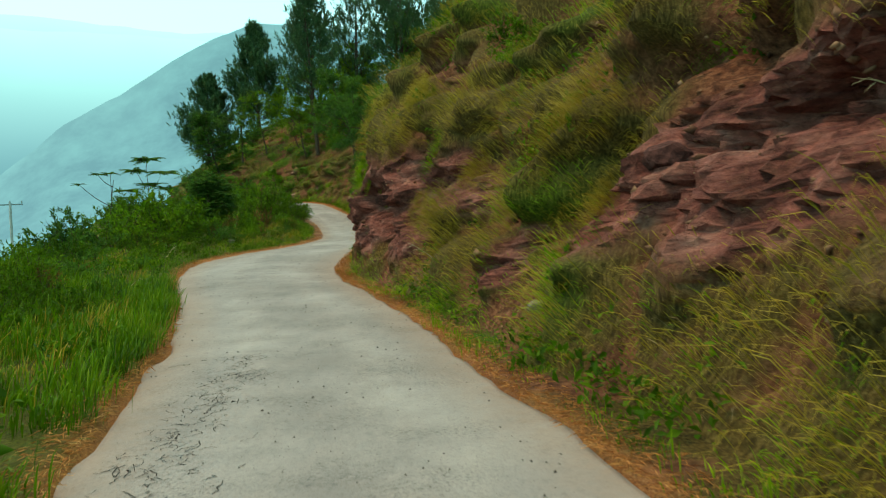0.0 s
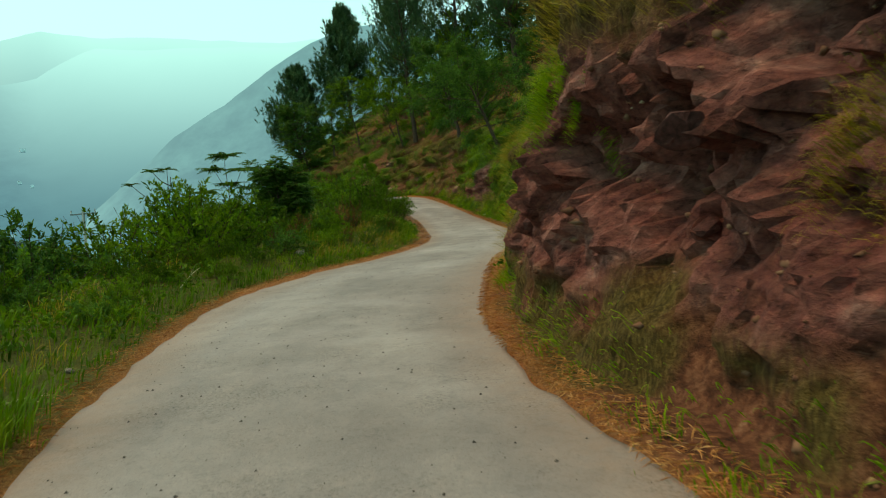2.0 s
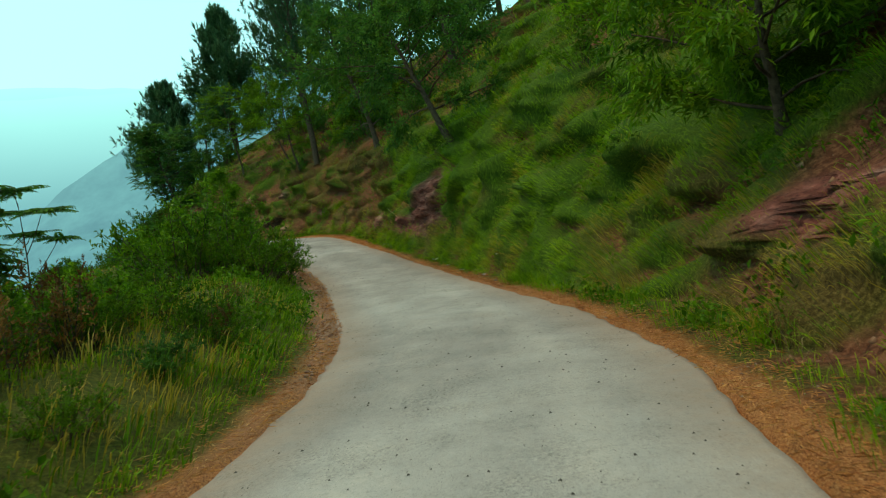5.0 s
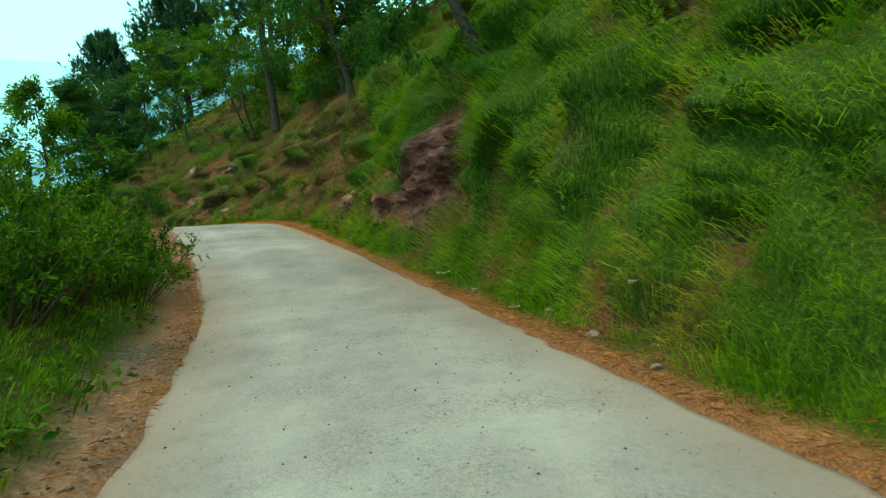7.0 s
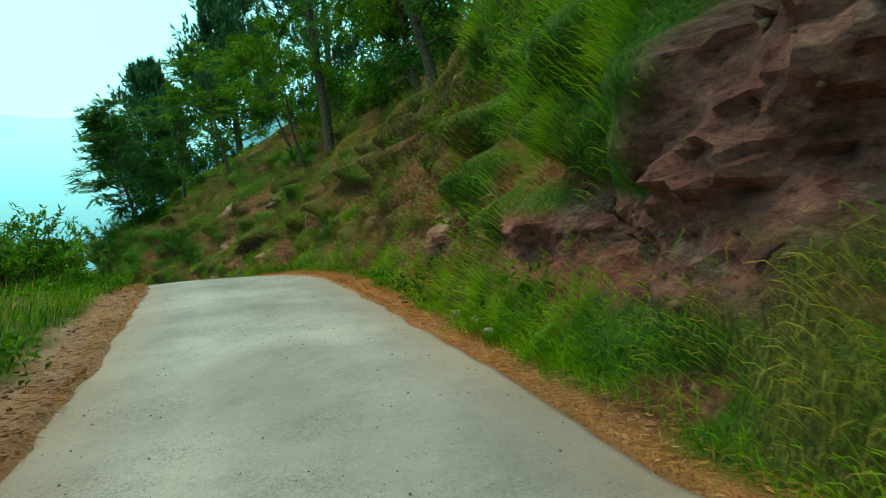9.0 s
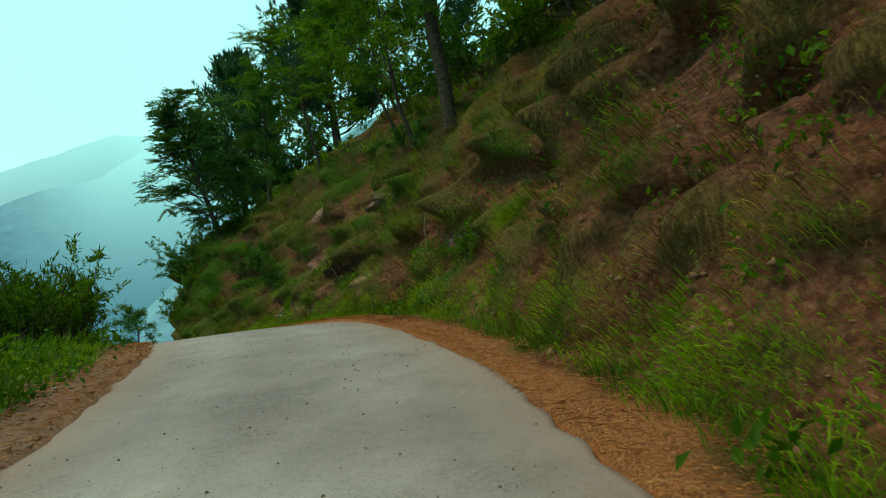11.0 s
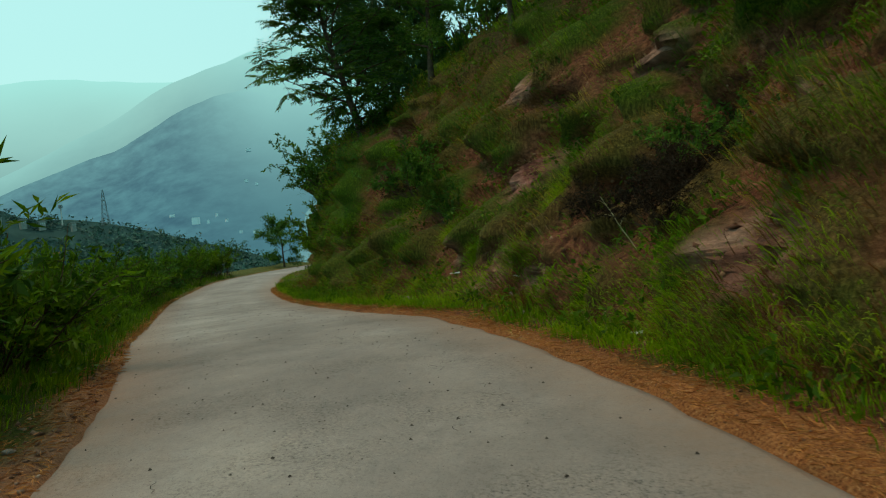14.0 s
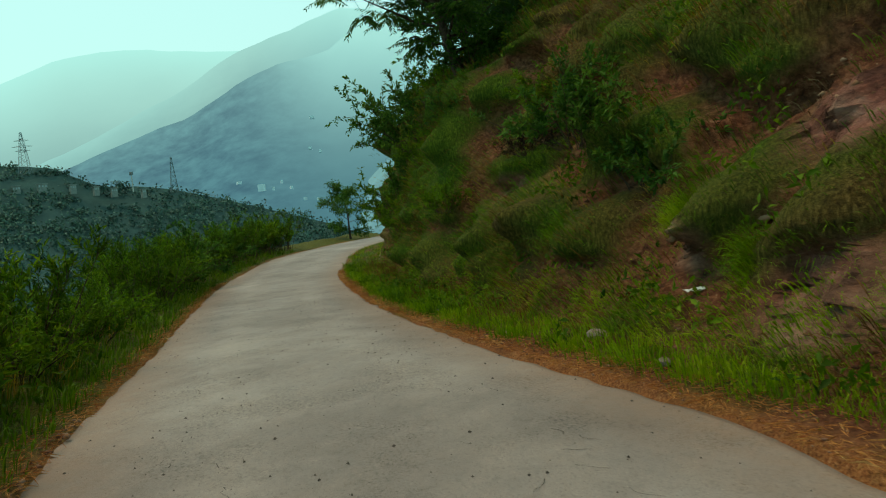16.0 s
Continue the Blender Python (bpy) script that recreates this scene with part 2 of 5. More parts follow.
def bare_right(s):
    """Width of the needle-strewn strip under the bank."""
    return steps(s, (-10, .22), (10, .25), (22, .35), (30, .55), (44, .5), (50, .36), (62, .36), (70, .75), (79, .7), (84, .45), (88, .3), (95, .22), (115, .3))


# ---- materials ----
def material(name):
    m = bpy.data.materials.new(name)
    m.use_nodes = True
    nt = m.node_tree
    b = nt.nodes["Principled BSDF"]
    return m, nt.nodes, nt.links, b


def node(nodes, kind, **values):
    n = nodes.new(kind)
    for key, v in values.items():
        n.inputs[key].default_value = v
    return n


def ramp(nodes, stops):
    r = nodes.new("ShaderNodeValToRGB")
    while len(r.color_ramp.elements) < len(stops):
        r.color_ramp.elements.new(1)
    for el, (at, col) in zip(r.color_ramp.elements, stops):
        el.position, el.color = at, (*col, 1)
    return r


def mixed(nodes, links, fac, a, b, kind="MIX"):
    m = nodes.new("ShaderNodeMix")
    m.data_type, m.blend_type = "RGBA", kind
    for sock, v in ((m.inputs[0], fac), (m.inputs[6], a), (m.inputs[7], b)):
        if hasattr(v, "is_output"):
            links.new(v, sock)
        elif isinstance(v, (int, float)):
            sock.default_value = v
        else:
            sock.default_value = (*v, 1)
    return m.outputs[2]


def noise_tex(nodes, links, coord, scale, detail=4.0, rough=.6):
    n = node(nodes, "ShaderNodeTexNoise", Scale=scale, Detail=detail, Roughness=rough)
    links.new(coord, n.inputs["Vector"])
    return n.outputs["Fac"]


def bumped(nodes, links, b, height, strength, distance):
    n = node(nodes, "ShaderNodeBump", Strength=strength, Distance=distance)
    links.new(height, n.inputs["Height"])
    links.new(n.outputs[0], b.inputs["Normal"])


def ground_material():
    m, n, l, b = material("hillside_soil")
    co = n.new("ShaderNodeTexCoord").outputs["Object"]
    rock_at = n.new("ShaderNodeAttribute")
    rock_at.attribute_name = "bare"
    litter_at = n.new("ShaderNodeAttribute")
    litter_at.attribute_name = "litter"
    fine, mid = noise_tex(n, l, co, 9, 6, .7), noise_tex(n, l, co, 2.2, 5, .65)
    turf_at, dry_at = n.new("ShaderNodeAttribute"), n.new("ShaderNodeAttribute")
    turf_at.attribute_name, dry_at.attribute_name = "turf", "dry"
    combed = n.new("ShaderNodeMapping")
    combed.inputs["Scale"].default_value = (1, 1, .22)
    l.new(co, combed.inputs["Vector"])
    strands = noise_tex(n, l, combed.outputs[0], 26, 5, .7)
    soil = ramp(n, [(.3, (.03, .011, .007)), (.48, (.13, .046, .024)), (.62, (.24, .095, .05)), (.78, (.36, .2, .13))])
    l.new(fine, soil.inputs[0])
    moss = ramp(n, [(.3, (.01, .025, .002)), (.5, (.04, .085, .006)), (.7, (.12, .17, .015))])
    thatch = ramp(n, [(.3, (.022, .013, .005)), (.5, (.085, .055, .014)), (.7, (.21, .14, .045))])
    l.new(strands, moss.inputs[0])
    l.new(strands, thatch.inputs[0])
    sward = mixed(n, l, dry_at.outputs["Fac"], moss.outputs[0], thatch.outputs[0])
    earth = mixed(n, l, turf_at.outputs["Fac"], soil.outputs[0], sward)
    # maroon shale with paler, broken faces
    stretch = n.new("ShaderNodeMapping")
    stretch.inputs["Rotation"].default_value = (.5, .35, .2)
    stretch.inputs["Scale"].default_value = (1, 1, 1.7)
    l.new(co, stretch.inputs["Vector"])
    strata = noise_tex(n, l, stretch.outputs[0], 1.5, 7, .6)
    stone = ramp(n, [(.3, (.035, .01, .01)), (.42, (.14, .041, .038)), (.54, (.265, .087, .076)), (.64, (.36, .15, .125)), (.76, (.5, .29, .245))])
    l.new(strata, stone.inputs[0])
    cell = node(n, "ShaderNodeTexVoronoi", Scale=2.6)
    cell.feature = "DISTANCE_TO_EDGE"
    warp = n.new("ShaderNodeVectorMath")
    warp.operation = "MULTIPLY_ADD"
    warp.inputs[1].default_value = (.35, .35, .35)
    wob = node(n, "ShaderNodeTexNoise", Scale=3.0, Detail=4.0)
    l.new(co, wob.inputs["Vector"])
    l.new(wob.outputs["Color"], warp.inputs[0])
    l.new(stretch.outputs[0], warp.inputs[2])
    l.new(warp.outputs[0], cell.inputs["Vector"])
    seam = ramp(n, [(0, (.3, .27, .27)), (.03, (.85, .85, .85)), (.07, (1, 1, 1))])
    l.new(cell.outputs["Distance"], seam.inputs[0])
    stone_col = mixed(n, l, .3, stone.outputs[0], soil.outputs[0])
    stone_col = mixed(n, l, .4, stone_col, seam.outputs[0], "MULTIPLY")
    tan_at = n.new("ShaderNodeAttribute")
    tan_at.attribute_name = "tan"
    shale = ramp(n, [(.3, (.06, .028, .02)), (.45, (.2, .1, .068)), (.6, (.33, .19, .135)), (.75, (.5, .34, .26))])
    l.new(strata, shale.inputs[0])
    stone_col = mixed(n, l, tan_at.outputs["Fac"], stone_col, shale.outputs[0])
    pits = ramp(n, [(.34, (.2, .17, .17)), (.44, (.85, .85, .85)), (.56, (1.1, 1.08, 1.05)), (.68, (1.8, 1.7, 1.6))])
    l.new(noise_tex(n, l, stretch.outputs[0], 7, 6, .75), pits.inputs[0])
    stone_col = mixed(n, l, .8, stone_col, pits.outputs[0], "MULTIPLY")
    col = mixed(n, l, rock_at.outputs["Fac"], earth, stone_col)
    crumbs = noise_tex(n, l, co, 48, 4, .75)
    litter = ramp(n, [(.34, (.08, .026, .011)), (.48, (.33, .118, .042)), (.6, (.48, .195, .075)), (.72, (.6, .36, .19))])
    l.new(crumbs, litter.inputs[0])
    earthy = n.new("ShaderNodeAttribute")
    earthy.attribute_name = "earthy"
    trodden = ramp(n, [(.3, (.1, .055, .038)), (.46, (.23, .13, .09)), (.6, (.33, .205, .15)), (.74, (.48, .36, .29))])
    l.new(noise_tex(n, l, co, 14, 6, .75), trodden.inputs[0])
    loose = mixed(n, l, earthy.outputs["Fac"], litter.outputs[0], trodden.outputs[0])
    col = mixed(n, l, litter_at.outputs["Fac"], col, loose)
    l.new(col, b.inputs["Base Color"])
    b.inputs["Roughness"].default_value = .92
    b.inputs["Specular IOR Level"].default_value = .1
    add = n.new("ShaderNodeMath")
    l.new(fine, add.inputs[0])
    l.new(strata, add.inputs[1])
    deep = n.new("ShaderNodeMath")
    deep.operation = "MULTIPLY_ADD"
    deep.inputs[1].default_value = 1.2
    l.new(strata, deep.inputs[0])
    l.new(add.outputs[0], deep.inputs[2])
    crisp = n.new("ShaderNodeMath")
    crisp.operation = "MULTIPLY_ADD"
    crisp.inputs[1].default_value = .6
    l.new(crumbs, crisp.inputs[0])
    l.new(deep.outputs[0], crisp.inputs[2])
    bumped(n, l, b, crisp.outputs[0], .8, .09)
    return m


def road_material():
    m, n, l, b = material("worn_asphalt")
    co = n.new("ShaderNodeTexCoord").outputs["Object"]
    edge = n.new("ShaderNodeAttribute")
    edge.attribute_name = "margin"
    wide, mid, grain = noise_tex(n, l, co, .28, 4, .6), noise_tex(n, l, co, 1.7, 6, .7), noise_tex(n, l, co, 60, 3, .8)
    base = ramp(n, [(.3, (.184, .157, .146)), (.5, (.242, .211, .198)), (.7, (.31, .276, .258))])
    l.new(wide, base.inputs[0])
    patch = ramp(n, [(.32, (.76, .76, .77)), (.46, (.96, .96, .96)), (.6, (1.02, 1.0, .98)), (.74, (1.24, 1.2, 1.16))])
    l.new(mid, patch.inputs[0])
    col = mixed(n, l, .6, base.outputs[0], patch.outputs[0], "MULTIPLY")
    speck = ramp(n, [(.3, (.4, .4, .4)), (.44, (1, 1, 1)), (.62, (1, 1, 1)), (.74, (1.7, 1.62, 1.55))])
    l.new(grain, speck.inputs[0])
    col = mixed(n, l, .8, col, speck.outputs[0], "MULTIPLY")
    blot = noise_tex(n, l, co, 13, 5, .75)
    worn = ramp(n, [(.3, (.7, .7, .72)), (.45, (.97, .97, .97)), (.6, (1, 1, 1)), (.72, (1.22, 1.2, 1.17))])
    l.new(blot, worn.inputs[0])
    col = mixed(n, l, .75, col, worn.outputs[0], "MULTIPLY")
    # wheel tracks worn pale, and rough dark places where the chippings show
    lane = n.new("ShaderNodeAttribute")
    lane.attribute_name = "lane"
    drag = n.new("ShaderNodeMapping")
    drag.inputs["Scale"].default_value = (1, .3, 1)
    drag.inputs["Rotation"].default_value = (0, 0, -.3)
    l.new(co, drag.inputs["Vector"])
    smear = ramp(n, [(.3, (.84, .84, .85)), (.5, (1, 1, 1)), (.7, (1.14, 1.13, 1.11))])
    l.new(noise_tex(n, l, drag.outputs[0], 2.4, 5, .65), smear.inputs[0])
    col = mixed(n, l, .55, col, smear.outputs[0], "MULTIPLY")
    col = mixed(n, l, lane.outputs["Fac"], col, (1.13, 1.13, 1.12), "MULTIPLY")
    ravel = ramp(n, [(.46, (.15, .15, .15)), (.62, (1, 1, 1))])
    l.new(noise_tex(n, l, co, .9, 4, .6), ravel.inputs[0])
    chips = ramp(n, [(.36, (.32, .32, .33)), (.46, (.85, .85, .85)), (.6, (1.02, 1, .98)), (.7, (1.3, 1.26, 1.2))])
    l.new(noise_tex(n, l, co, 34, 4, .8), chips.inputs[0])
    col = mixed(n, l, ravel.outputs[0], col, mixed(n, l, 1.0, col, chips.outputs[0], "MULTIPLY"))
    dust = noise_tex(n, l, co, 5, 5, .7)
    gate = n.new("ShaderNodeMath")
    gate.operation = "MULTIPLY"
    l.new(edge.outputs["Fac"], gate.inputs[0])
    l.new(dust, gate.inputs[1])
    col = mixed(n, l, gate.outputs[0], col, (.27, .165, .11))
    l.new(col, b.inputs["Base Color"])
    b.inputs["Roughness"].default_value = .85
    b.inputs["Specular IOR Level"].default_value = .3
    add = n.new("ShaderNodeMath")
    l.new(grain, add.inputs[0])
    l.new(mid, add.inputs[1])
    bumped(n, l, b, add.outputs[0], .5, .012)
    return m


def leaf_material(name, stops, rough=.55, through_light=.35, wide=.6, apart=.42):
    """Leaves or blades whose colour varies from one to the next and in wide drifts."""
    m, n, l, b = material(name)
    geo = n.new("ShaderNodeNewGeometry")
    drift = noise_tex(n, l, geo.outputs["Position"], wide, 3, .6)
    add = n.new("ShaderNodeMath")
    add.operation = "MULTIPLY_ADD"
    add.inputs[1].default_value = apart
    l.new(geo.outputs["Random Per Island"], add.inputs[0])
    spread = n.new("ShaderNodeMapRange")
    spread.inputs["From Min"].default_value, spread.inputs["From Max"].default_value = .3, .7
    spread.inputs["To Min"].default_value, spread.inputs["To Max"].default_value = 0, 1 - apart
    l.new(drift, spread.inputs["Value"])
    l.new(spread.outputs[0], add.inputs[2])
    r = ramp(n, stops)
    l.new(add.outputs[0], r.inputs[0])
    l.new(r.outputs[0], b.inputs["Base Color"])
    b.inputs["Roughness"].default_value = rough
    b.inputs["Specular IOR Level"].default_value = .1
    soft = n.new("ShaderNodeBsdfTranslucent")
    l.new(r.outputs[0], soft.inputs["Color"])
    mix = n.new("ShaderNodeMixShader")
    mix.inputs[0].default_value = through_light
    l.new(b.outputs[0], mix.inputs[1])
    l.new(soft.outputs[0], mix.inputs[2])
    l.new(mix.outputs[0], n["Material Output"].inputs["Surface"])
    return m


def plain_material(name, dark, pale, scale=6.0, rough=.8, metal=0.0, bump=.3, depth=.02):
    m, n, l, b = material(name)
    co = n.new("ShaderNodeTexCoord").outputs["Object"]
    a = noise_tex(n, l, co, scale, 6, .65)
    r = ramp(n, [(.3, dark), (.7, pale)])
    l.new(a, r.inputs[0])
    l.new(r.outputs[0], b.inputs["Base Color"])
    b.inputs["Roughness"].default_value, b.inputs["Metallic"].default_value = rough, metal
    b.inputs["Specular IOR Level"].default_value = .08 if rough >= .9 else .4
    bumped(n, l, b, a, bump, depth)
    return m


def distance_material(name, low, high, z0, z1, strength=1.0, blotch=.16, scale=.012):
    """A far slope with kilometres of bright haze painted into its glowing colour."""
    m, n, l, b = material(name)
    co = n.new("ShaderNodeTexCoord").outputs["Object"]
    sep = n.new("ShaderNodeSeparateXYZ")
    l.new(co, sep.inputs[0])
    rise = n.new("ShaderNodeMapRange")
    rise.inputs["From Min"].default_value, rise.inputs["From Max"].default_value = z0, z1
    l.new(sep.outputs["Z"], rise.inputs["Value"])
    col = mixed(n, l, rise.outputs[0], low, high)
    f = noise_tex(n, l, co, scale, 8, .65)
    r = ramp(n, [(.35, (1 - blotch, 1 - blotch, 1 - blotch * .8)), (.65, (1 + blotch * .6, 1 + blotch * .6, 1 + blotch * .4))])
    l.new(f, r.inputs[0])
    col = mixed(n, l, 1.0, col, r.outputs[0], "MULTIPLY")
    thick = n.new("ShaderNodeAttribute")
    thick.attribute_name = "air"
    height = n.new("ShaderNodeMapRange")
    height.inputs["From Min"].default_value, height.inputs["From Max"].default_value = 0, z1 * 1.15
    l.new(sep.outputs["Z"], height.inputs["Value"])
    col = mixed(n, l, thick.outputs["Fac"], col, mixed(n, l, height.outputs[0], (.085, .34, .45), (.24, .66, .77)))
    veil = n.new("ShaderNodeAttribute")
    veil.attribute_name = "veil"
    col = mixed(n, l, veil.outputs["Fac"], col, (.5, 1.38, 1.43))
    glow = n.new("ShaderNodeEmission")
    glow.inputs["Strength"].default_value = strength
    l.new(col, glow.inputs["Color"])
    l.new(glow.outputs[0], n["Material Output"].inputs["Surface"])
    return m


SOIL, ASPHALT = ground_material(), road_material()
GRASS = leaf_material("green_grass", wide=1.3, apart=.26, stops=[(0, (.024, .066, .002)), (.3, (.078, .172, .003)), (.6, (.18, .31, .005)), (1, (.33, .39, .02))])
VERGE = leaf_material("verge_grass", wide=1.3, apart=.26, stops=[(0, (.012, .042, .002)), (.3, (.036, .1, .003)), (.6, (.085, .185, .004)), (1, (.18, .25, .015))])
DRY = leaf_material("dry_grass", wide=1.3, apart=.26, stops=[(0, (.05, .065, .005)), (.3, (.18, .15, .012)), (.6, (.36, .25, .028)), (1, (.47, .33, .08))])
RUST = leaf_material("rusty_grass", wide=1.3, apart=.26, stops=[(0, (.03, .015, .004)), (.35, (.095, .043, .011)), (.65, (.2, .09, .022)), (1, (.34, .19, .06))])
SHRUB = leaf_material("shrub_leaves", [(0, (.013, .04, .002)), (.35, (.045, .115, .004)), (.7, (.11, .23, .008)), (1, (.22, .34, .02))], through_light=.48)
HEDGE = leaf_material("hedge_leaves", [(0, (.01, .032, .002)), (.35, (.034, .092, .003)), (.7, (.085, .18, .006)), (1, (.18, .28, .016))], through_light=.42)
DEEP = leaf_material("dark_leaves", [(0, (.012, .042, .01)), (.35, (.03, .098, .015)), (.7, (.07, .175, .02)), (1, (.13, .25, .035))], through_light=.45)
NEEDLE = leaf_material("pine_needles", [(0, (.016, .05, .023)), (.5, (.04, .105, .04)), (1, (.09, .17, .055))], through_light=.2)
BRUSH = leaf_material("dead_brush", [(0, (.008, .005, .004)), (.5, (.026, .015, .009)), (1, (.08, .05, .028))], rough=.9, through_light=.1)
BARK = plain_material("rough_bark", (.025, .016, .012), (.11, .075, .05), 9, .9, bump=.8, depth=.04)

# ---- ground and road ----
down_d = np.concatenate([np.arange(0, 1.2, .15), np.arange(1.2, 8, .35), np.geomspace(8, 46, 16), np.geomspace(54, 135, 7)])
up_d = np.concatenate([np.arange(0, .5, .12), np.arange(.5, 2.6, .032), np.arange(2.6, 5.2, .1), np.arange(5.2, 13, .35), np.geomspace(13, 48, 14)])
rows_s = np.concatenate([np.arange(S0 + .3, -6, .6), np.arange(-6, 4, .2), np.arange(4, 13, .11), np.arange(13, 27, .065), np.arange(27, 30, .11), np.arange(30, 56, .2), np.arange(56, 66, .11), np.arange(66, 112, .2), np.arange(112, S1 - .3, .8)])
halfs = along(LINE[:, 3], rows_s)
cols = len(down_d) + 3 + len(up_d)
dd = np.concatenate([-(halfs[:, None] + down_d[None, ::-1]), -.5 * halfs[:, None], 0 * halfs[:, None], .5 * halfs[:, None], halfs[:, None] + up_d[None, :]], 1)
ss = np.repeat(rows_s, cols)
dd = dd.ravel()
gp = surface(ss, dd)
ground_me = mesh_from("ground", gp, grid_faces(len(rows_s), cols)[:, ::-1], SOIL, True)
half_v = along(LINE[:, 3], ss)
edge_v = np.abs(dd) - half_v
up_v, verge_v = bank(ss, np.maximum(edge_v, 0))
bare_v = rock_mask(ss, up_v) * (dd > 0) * np.clip((edge_v - .5) / .5, 0, 1) + .22 * fbm(gp, 1.1, 31, 3)
bare_v = np.clip((bare_v - .3) / .25, 0, 1)
lit_w = np.where(dd < 0, bare_left(ss), bare_right(ss)) * (1 + .5 * fbm(gp, 1.6, 41, 3))
lit_v = np.clip((lit_w - edge_v) / .25 + .4 * fbm(gp, .5, 43, 2), 0, 1)
plain_v = surface(ss, dd, False)
turf_v = np.where(dd > 0, np.clip(turf(ss, plain_v) / .3 + .45 - 1.6 * dents(ss, up_v), 0, 1), .8)
dry_v = np.where(dd > 0, np.clip((dryness(ss, plain_v) - .3) / .3, 0, 1), .25)
tan_v = steps(ss, (62, 0), (70, 1)) * np.clip(.75 + fbm(gp, 2.0, 45, 2), 0, 1)
earthy_v = np.where(dd < 0, steps(ss, (34, 0), (44, .85), (80, .8), (92, .3)), steps(ss, (40, 0), (50, .25), (60, .2), (68, 0))) * np.clip(.8 + .6 * fbm(gp, .8, 46, 2), 0, 1)
for name, values in (("earthy", earthy_v), ("tan", tan_v), ("bare", bare_v), ("litter", lit_v), ("turf", turf_v), ("dry", dry_v)):
    at = ground_me.attributes.new(name, "FLOAT", "POINT")
    at.data.foreach_set("value", values.astype(np.float32))
corners = np.zeros(len(ground_me.polygons) * 4, np.int32)
ground_me.polygons.foreach_get("vertices", corners)
ground_me.polygons.foreach_set("use_smooth", bare_v[corners].reshape(-1, 4).mean(1) < .6)
ground = tagged(new("ground", ground_me), "steep red-brown hillside cut by the road, patchy grass and bare shale", "ground", kind="structure")

across = np.array([-1, -.97, -.9, -.75, -.6, -.5, -.42, -.34, -.24, -.1, 0, .1, .24, .34, .42, .5, .6, .75, .9, .97, 1.0])
road_s = np.arange(S0 + .5, S1 - .5, .15)
rs = np.repeat(road_s, len(across) + 2)
ra = np.tile(np.concatenate([[-1.015], across, [1.015]]), len(road_s))
half_r = along(LINE[:, 3], rs)
jag = np.stack([rs, np.sign(ra) * 9, 0 * rs], 1)
fray = np.where(np.abs(ra) > .95, .10 * fbm(jag, 1.6, 51, 3) + .05 * vnoise(jag, .35, 52), 0)
flat = surface(rs, ra * half_r * (1 + fray / half_r), False)
crown = -.05 * ra ** 2 + .008 * fbm(flat, 1.2, 53, 2)
flat[:, 2] = along(LINE[:, 2], rs) + np.where(np.abs(ra) > 1.005, -.13, crown)
road_me = mesh_from("road", flat, grid_faces(len(road_s), len(across) + 2)[:, ::-1], ASPHALT, True)
at = road_me.attributes.new("lane", "FLOAT", "POINT")
at.data.foreach_set("value", (np.exp(-((np.abs(ra) - .42) / .16) ** 2)).astype(np.float32))
at = road_me.attributes.new("margin", "FLOAT", "POINT")
at.data.foreach_set("value", np.clip((np.abs(ra) - .6) / .4, 0, 1).astype(np.float32))
road = tagged(new("road", road_me), "narrow grey asphalt mountain road with crumbling edges", "road", kind="structure")


# ---- distance ----
def far_slope(name, label, az, el, dist, low_el, mat, rough_m, seed, near=.5, rows=24, cols=160, origin=(-12, 45, 3), haze=True, veil=.5, soften=3.6):
    """A mountain side seen across the valley: its skyline by bearing (left of north) and elevation in degrees."""
    a = np.linspace(az[0], az[-1], cols)
    top = np.interp(-a, -np.array(az), el)
    k = np.linspace(0, 1, rows)
    A, K = np.meshgrid(a, k, indexing="ij")
    E = low_el + (top[:, None] - low_el) * K
    D = dist * (near + (1 - near) * K)
    x = origin[0] - D * np.sin(np.radians(A))
    y = origin[1] + D * np.cos(np.radians(A))
    z = origin[2] + D * np.tan(np.radians(E))
    p = np.stack([x, y, z], -1).reshape(-1, 3)
    p[:, 2] += rough_m * fbm(p, dist * .12, seed, 5) * np.repeat(np.ones(cols), rows) * np.tile(np.minimum(1, .25 + K[0]), cols)
    me = mesh_from(name, p, grid_faces(cols, rows), mat, True)
    # painted haze: air thickens it by bearing, veil fades the skyline into sky colour
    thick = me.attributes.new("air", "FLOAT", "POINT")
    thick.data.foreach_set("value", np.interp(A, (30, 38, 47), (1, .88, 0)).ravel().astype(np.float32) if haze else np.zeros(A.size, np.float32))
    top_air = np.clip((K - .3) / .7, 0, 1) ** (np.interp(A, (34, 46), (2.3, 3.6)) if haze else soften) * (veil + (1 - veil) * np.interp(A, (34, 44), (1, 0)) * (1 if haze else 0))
    top_haze = me.attributes.new("veil", "FLOAT", "POINT")
    top_haze.data.foreach_set("value", top_air.ravel().astype(np.float32))
    return tagged(new(name, me), label, "mountain", kind="structure")


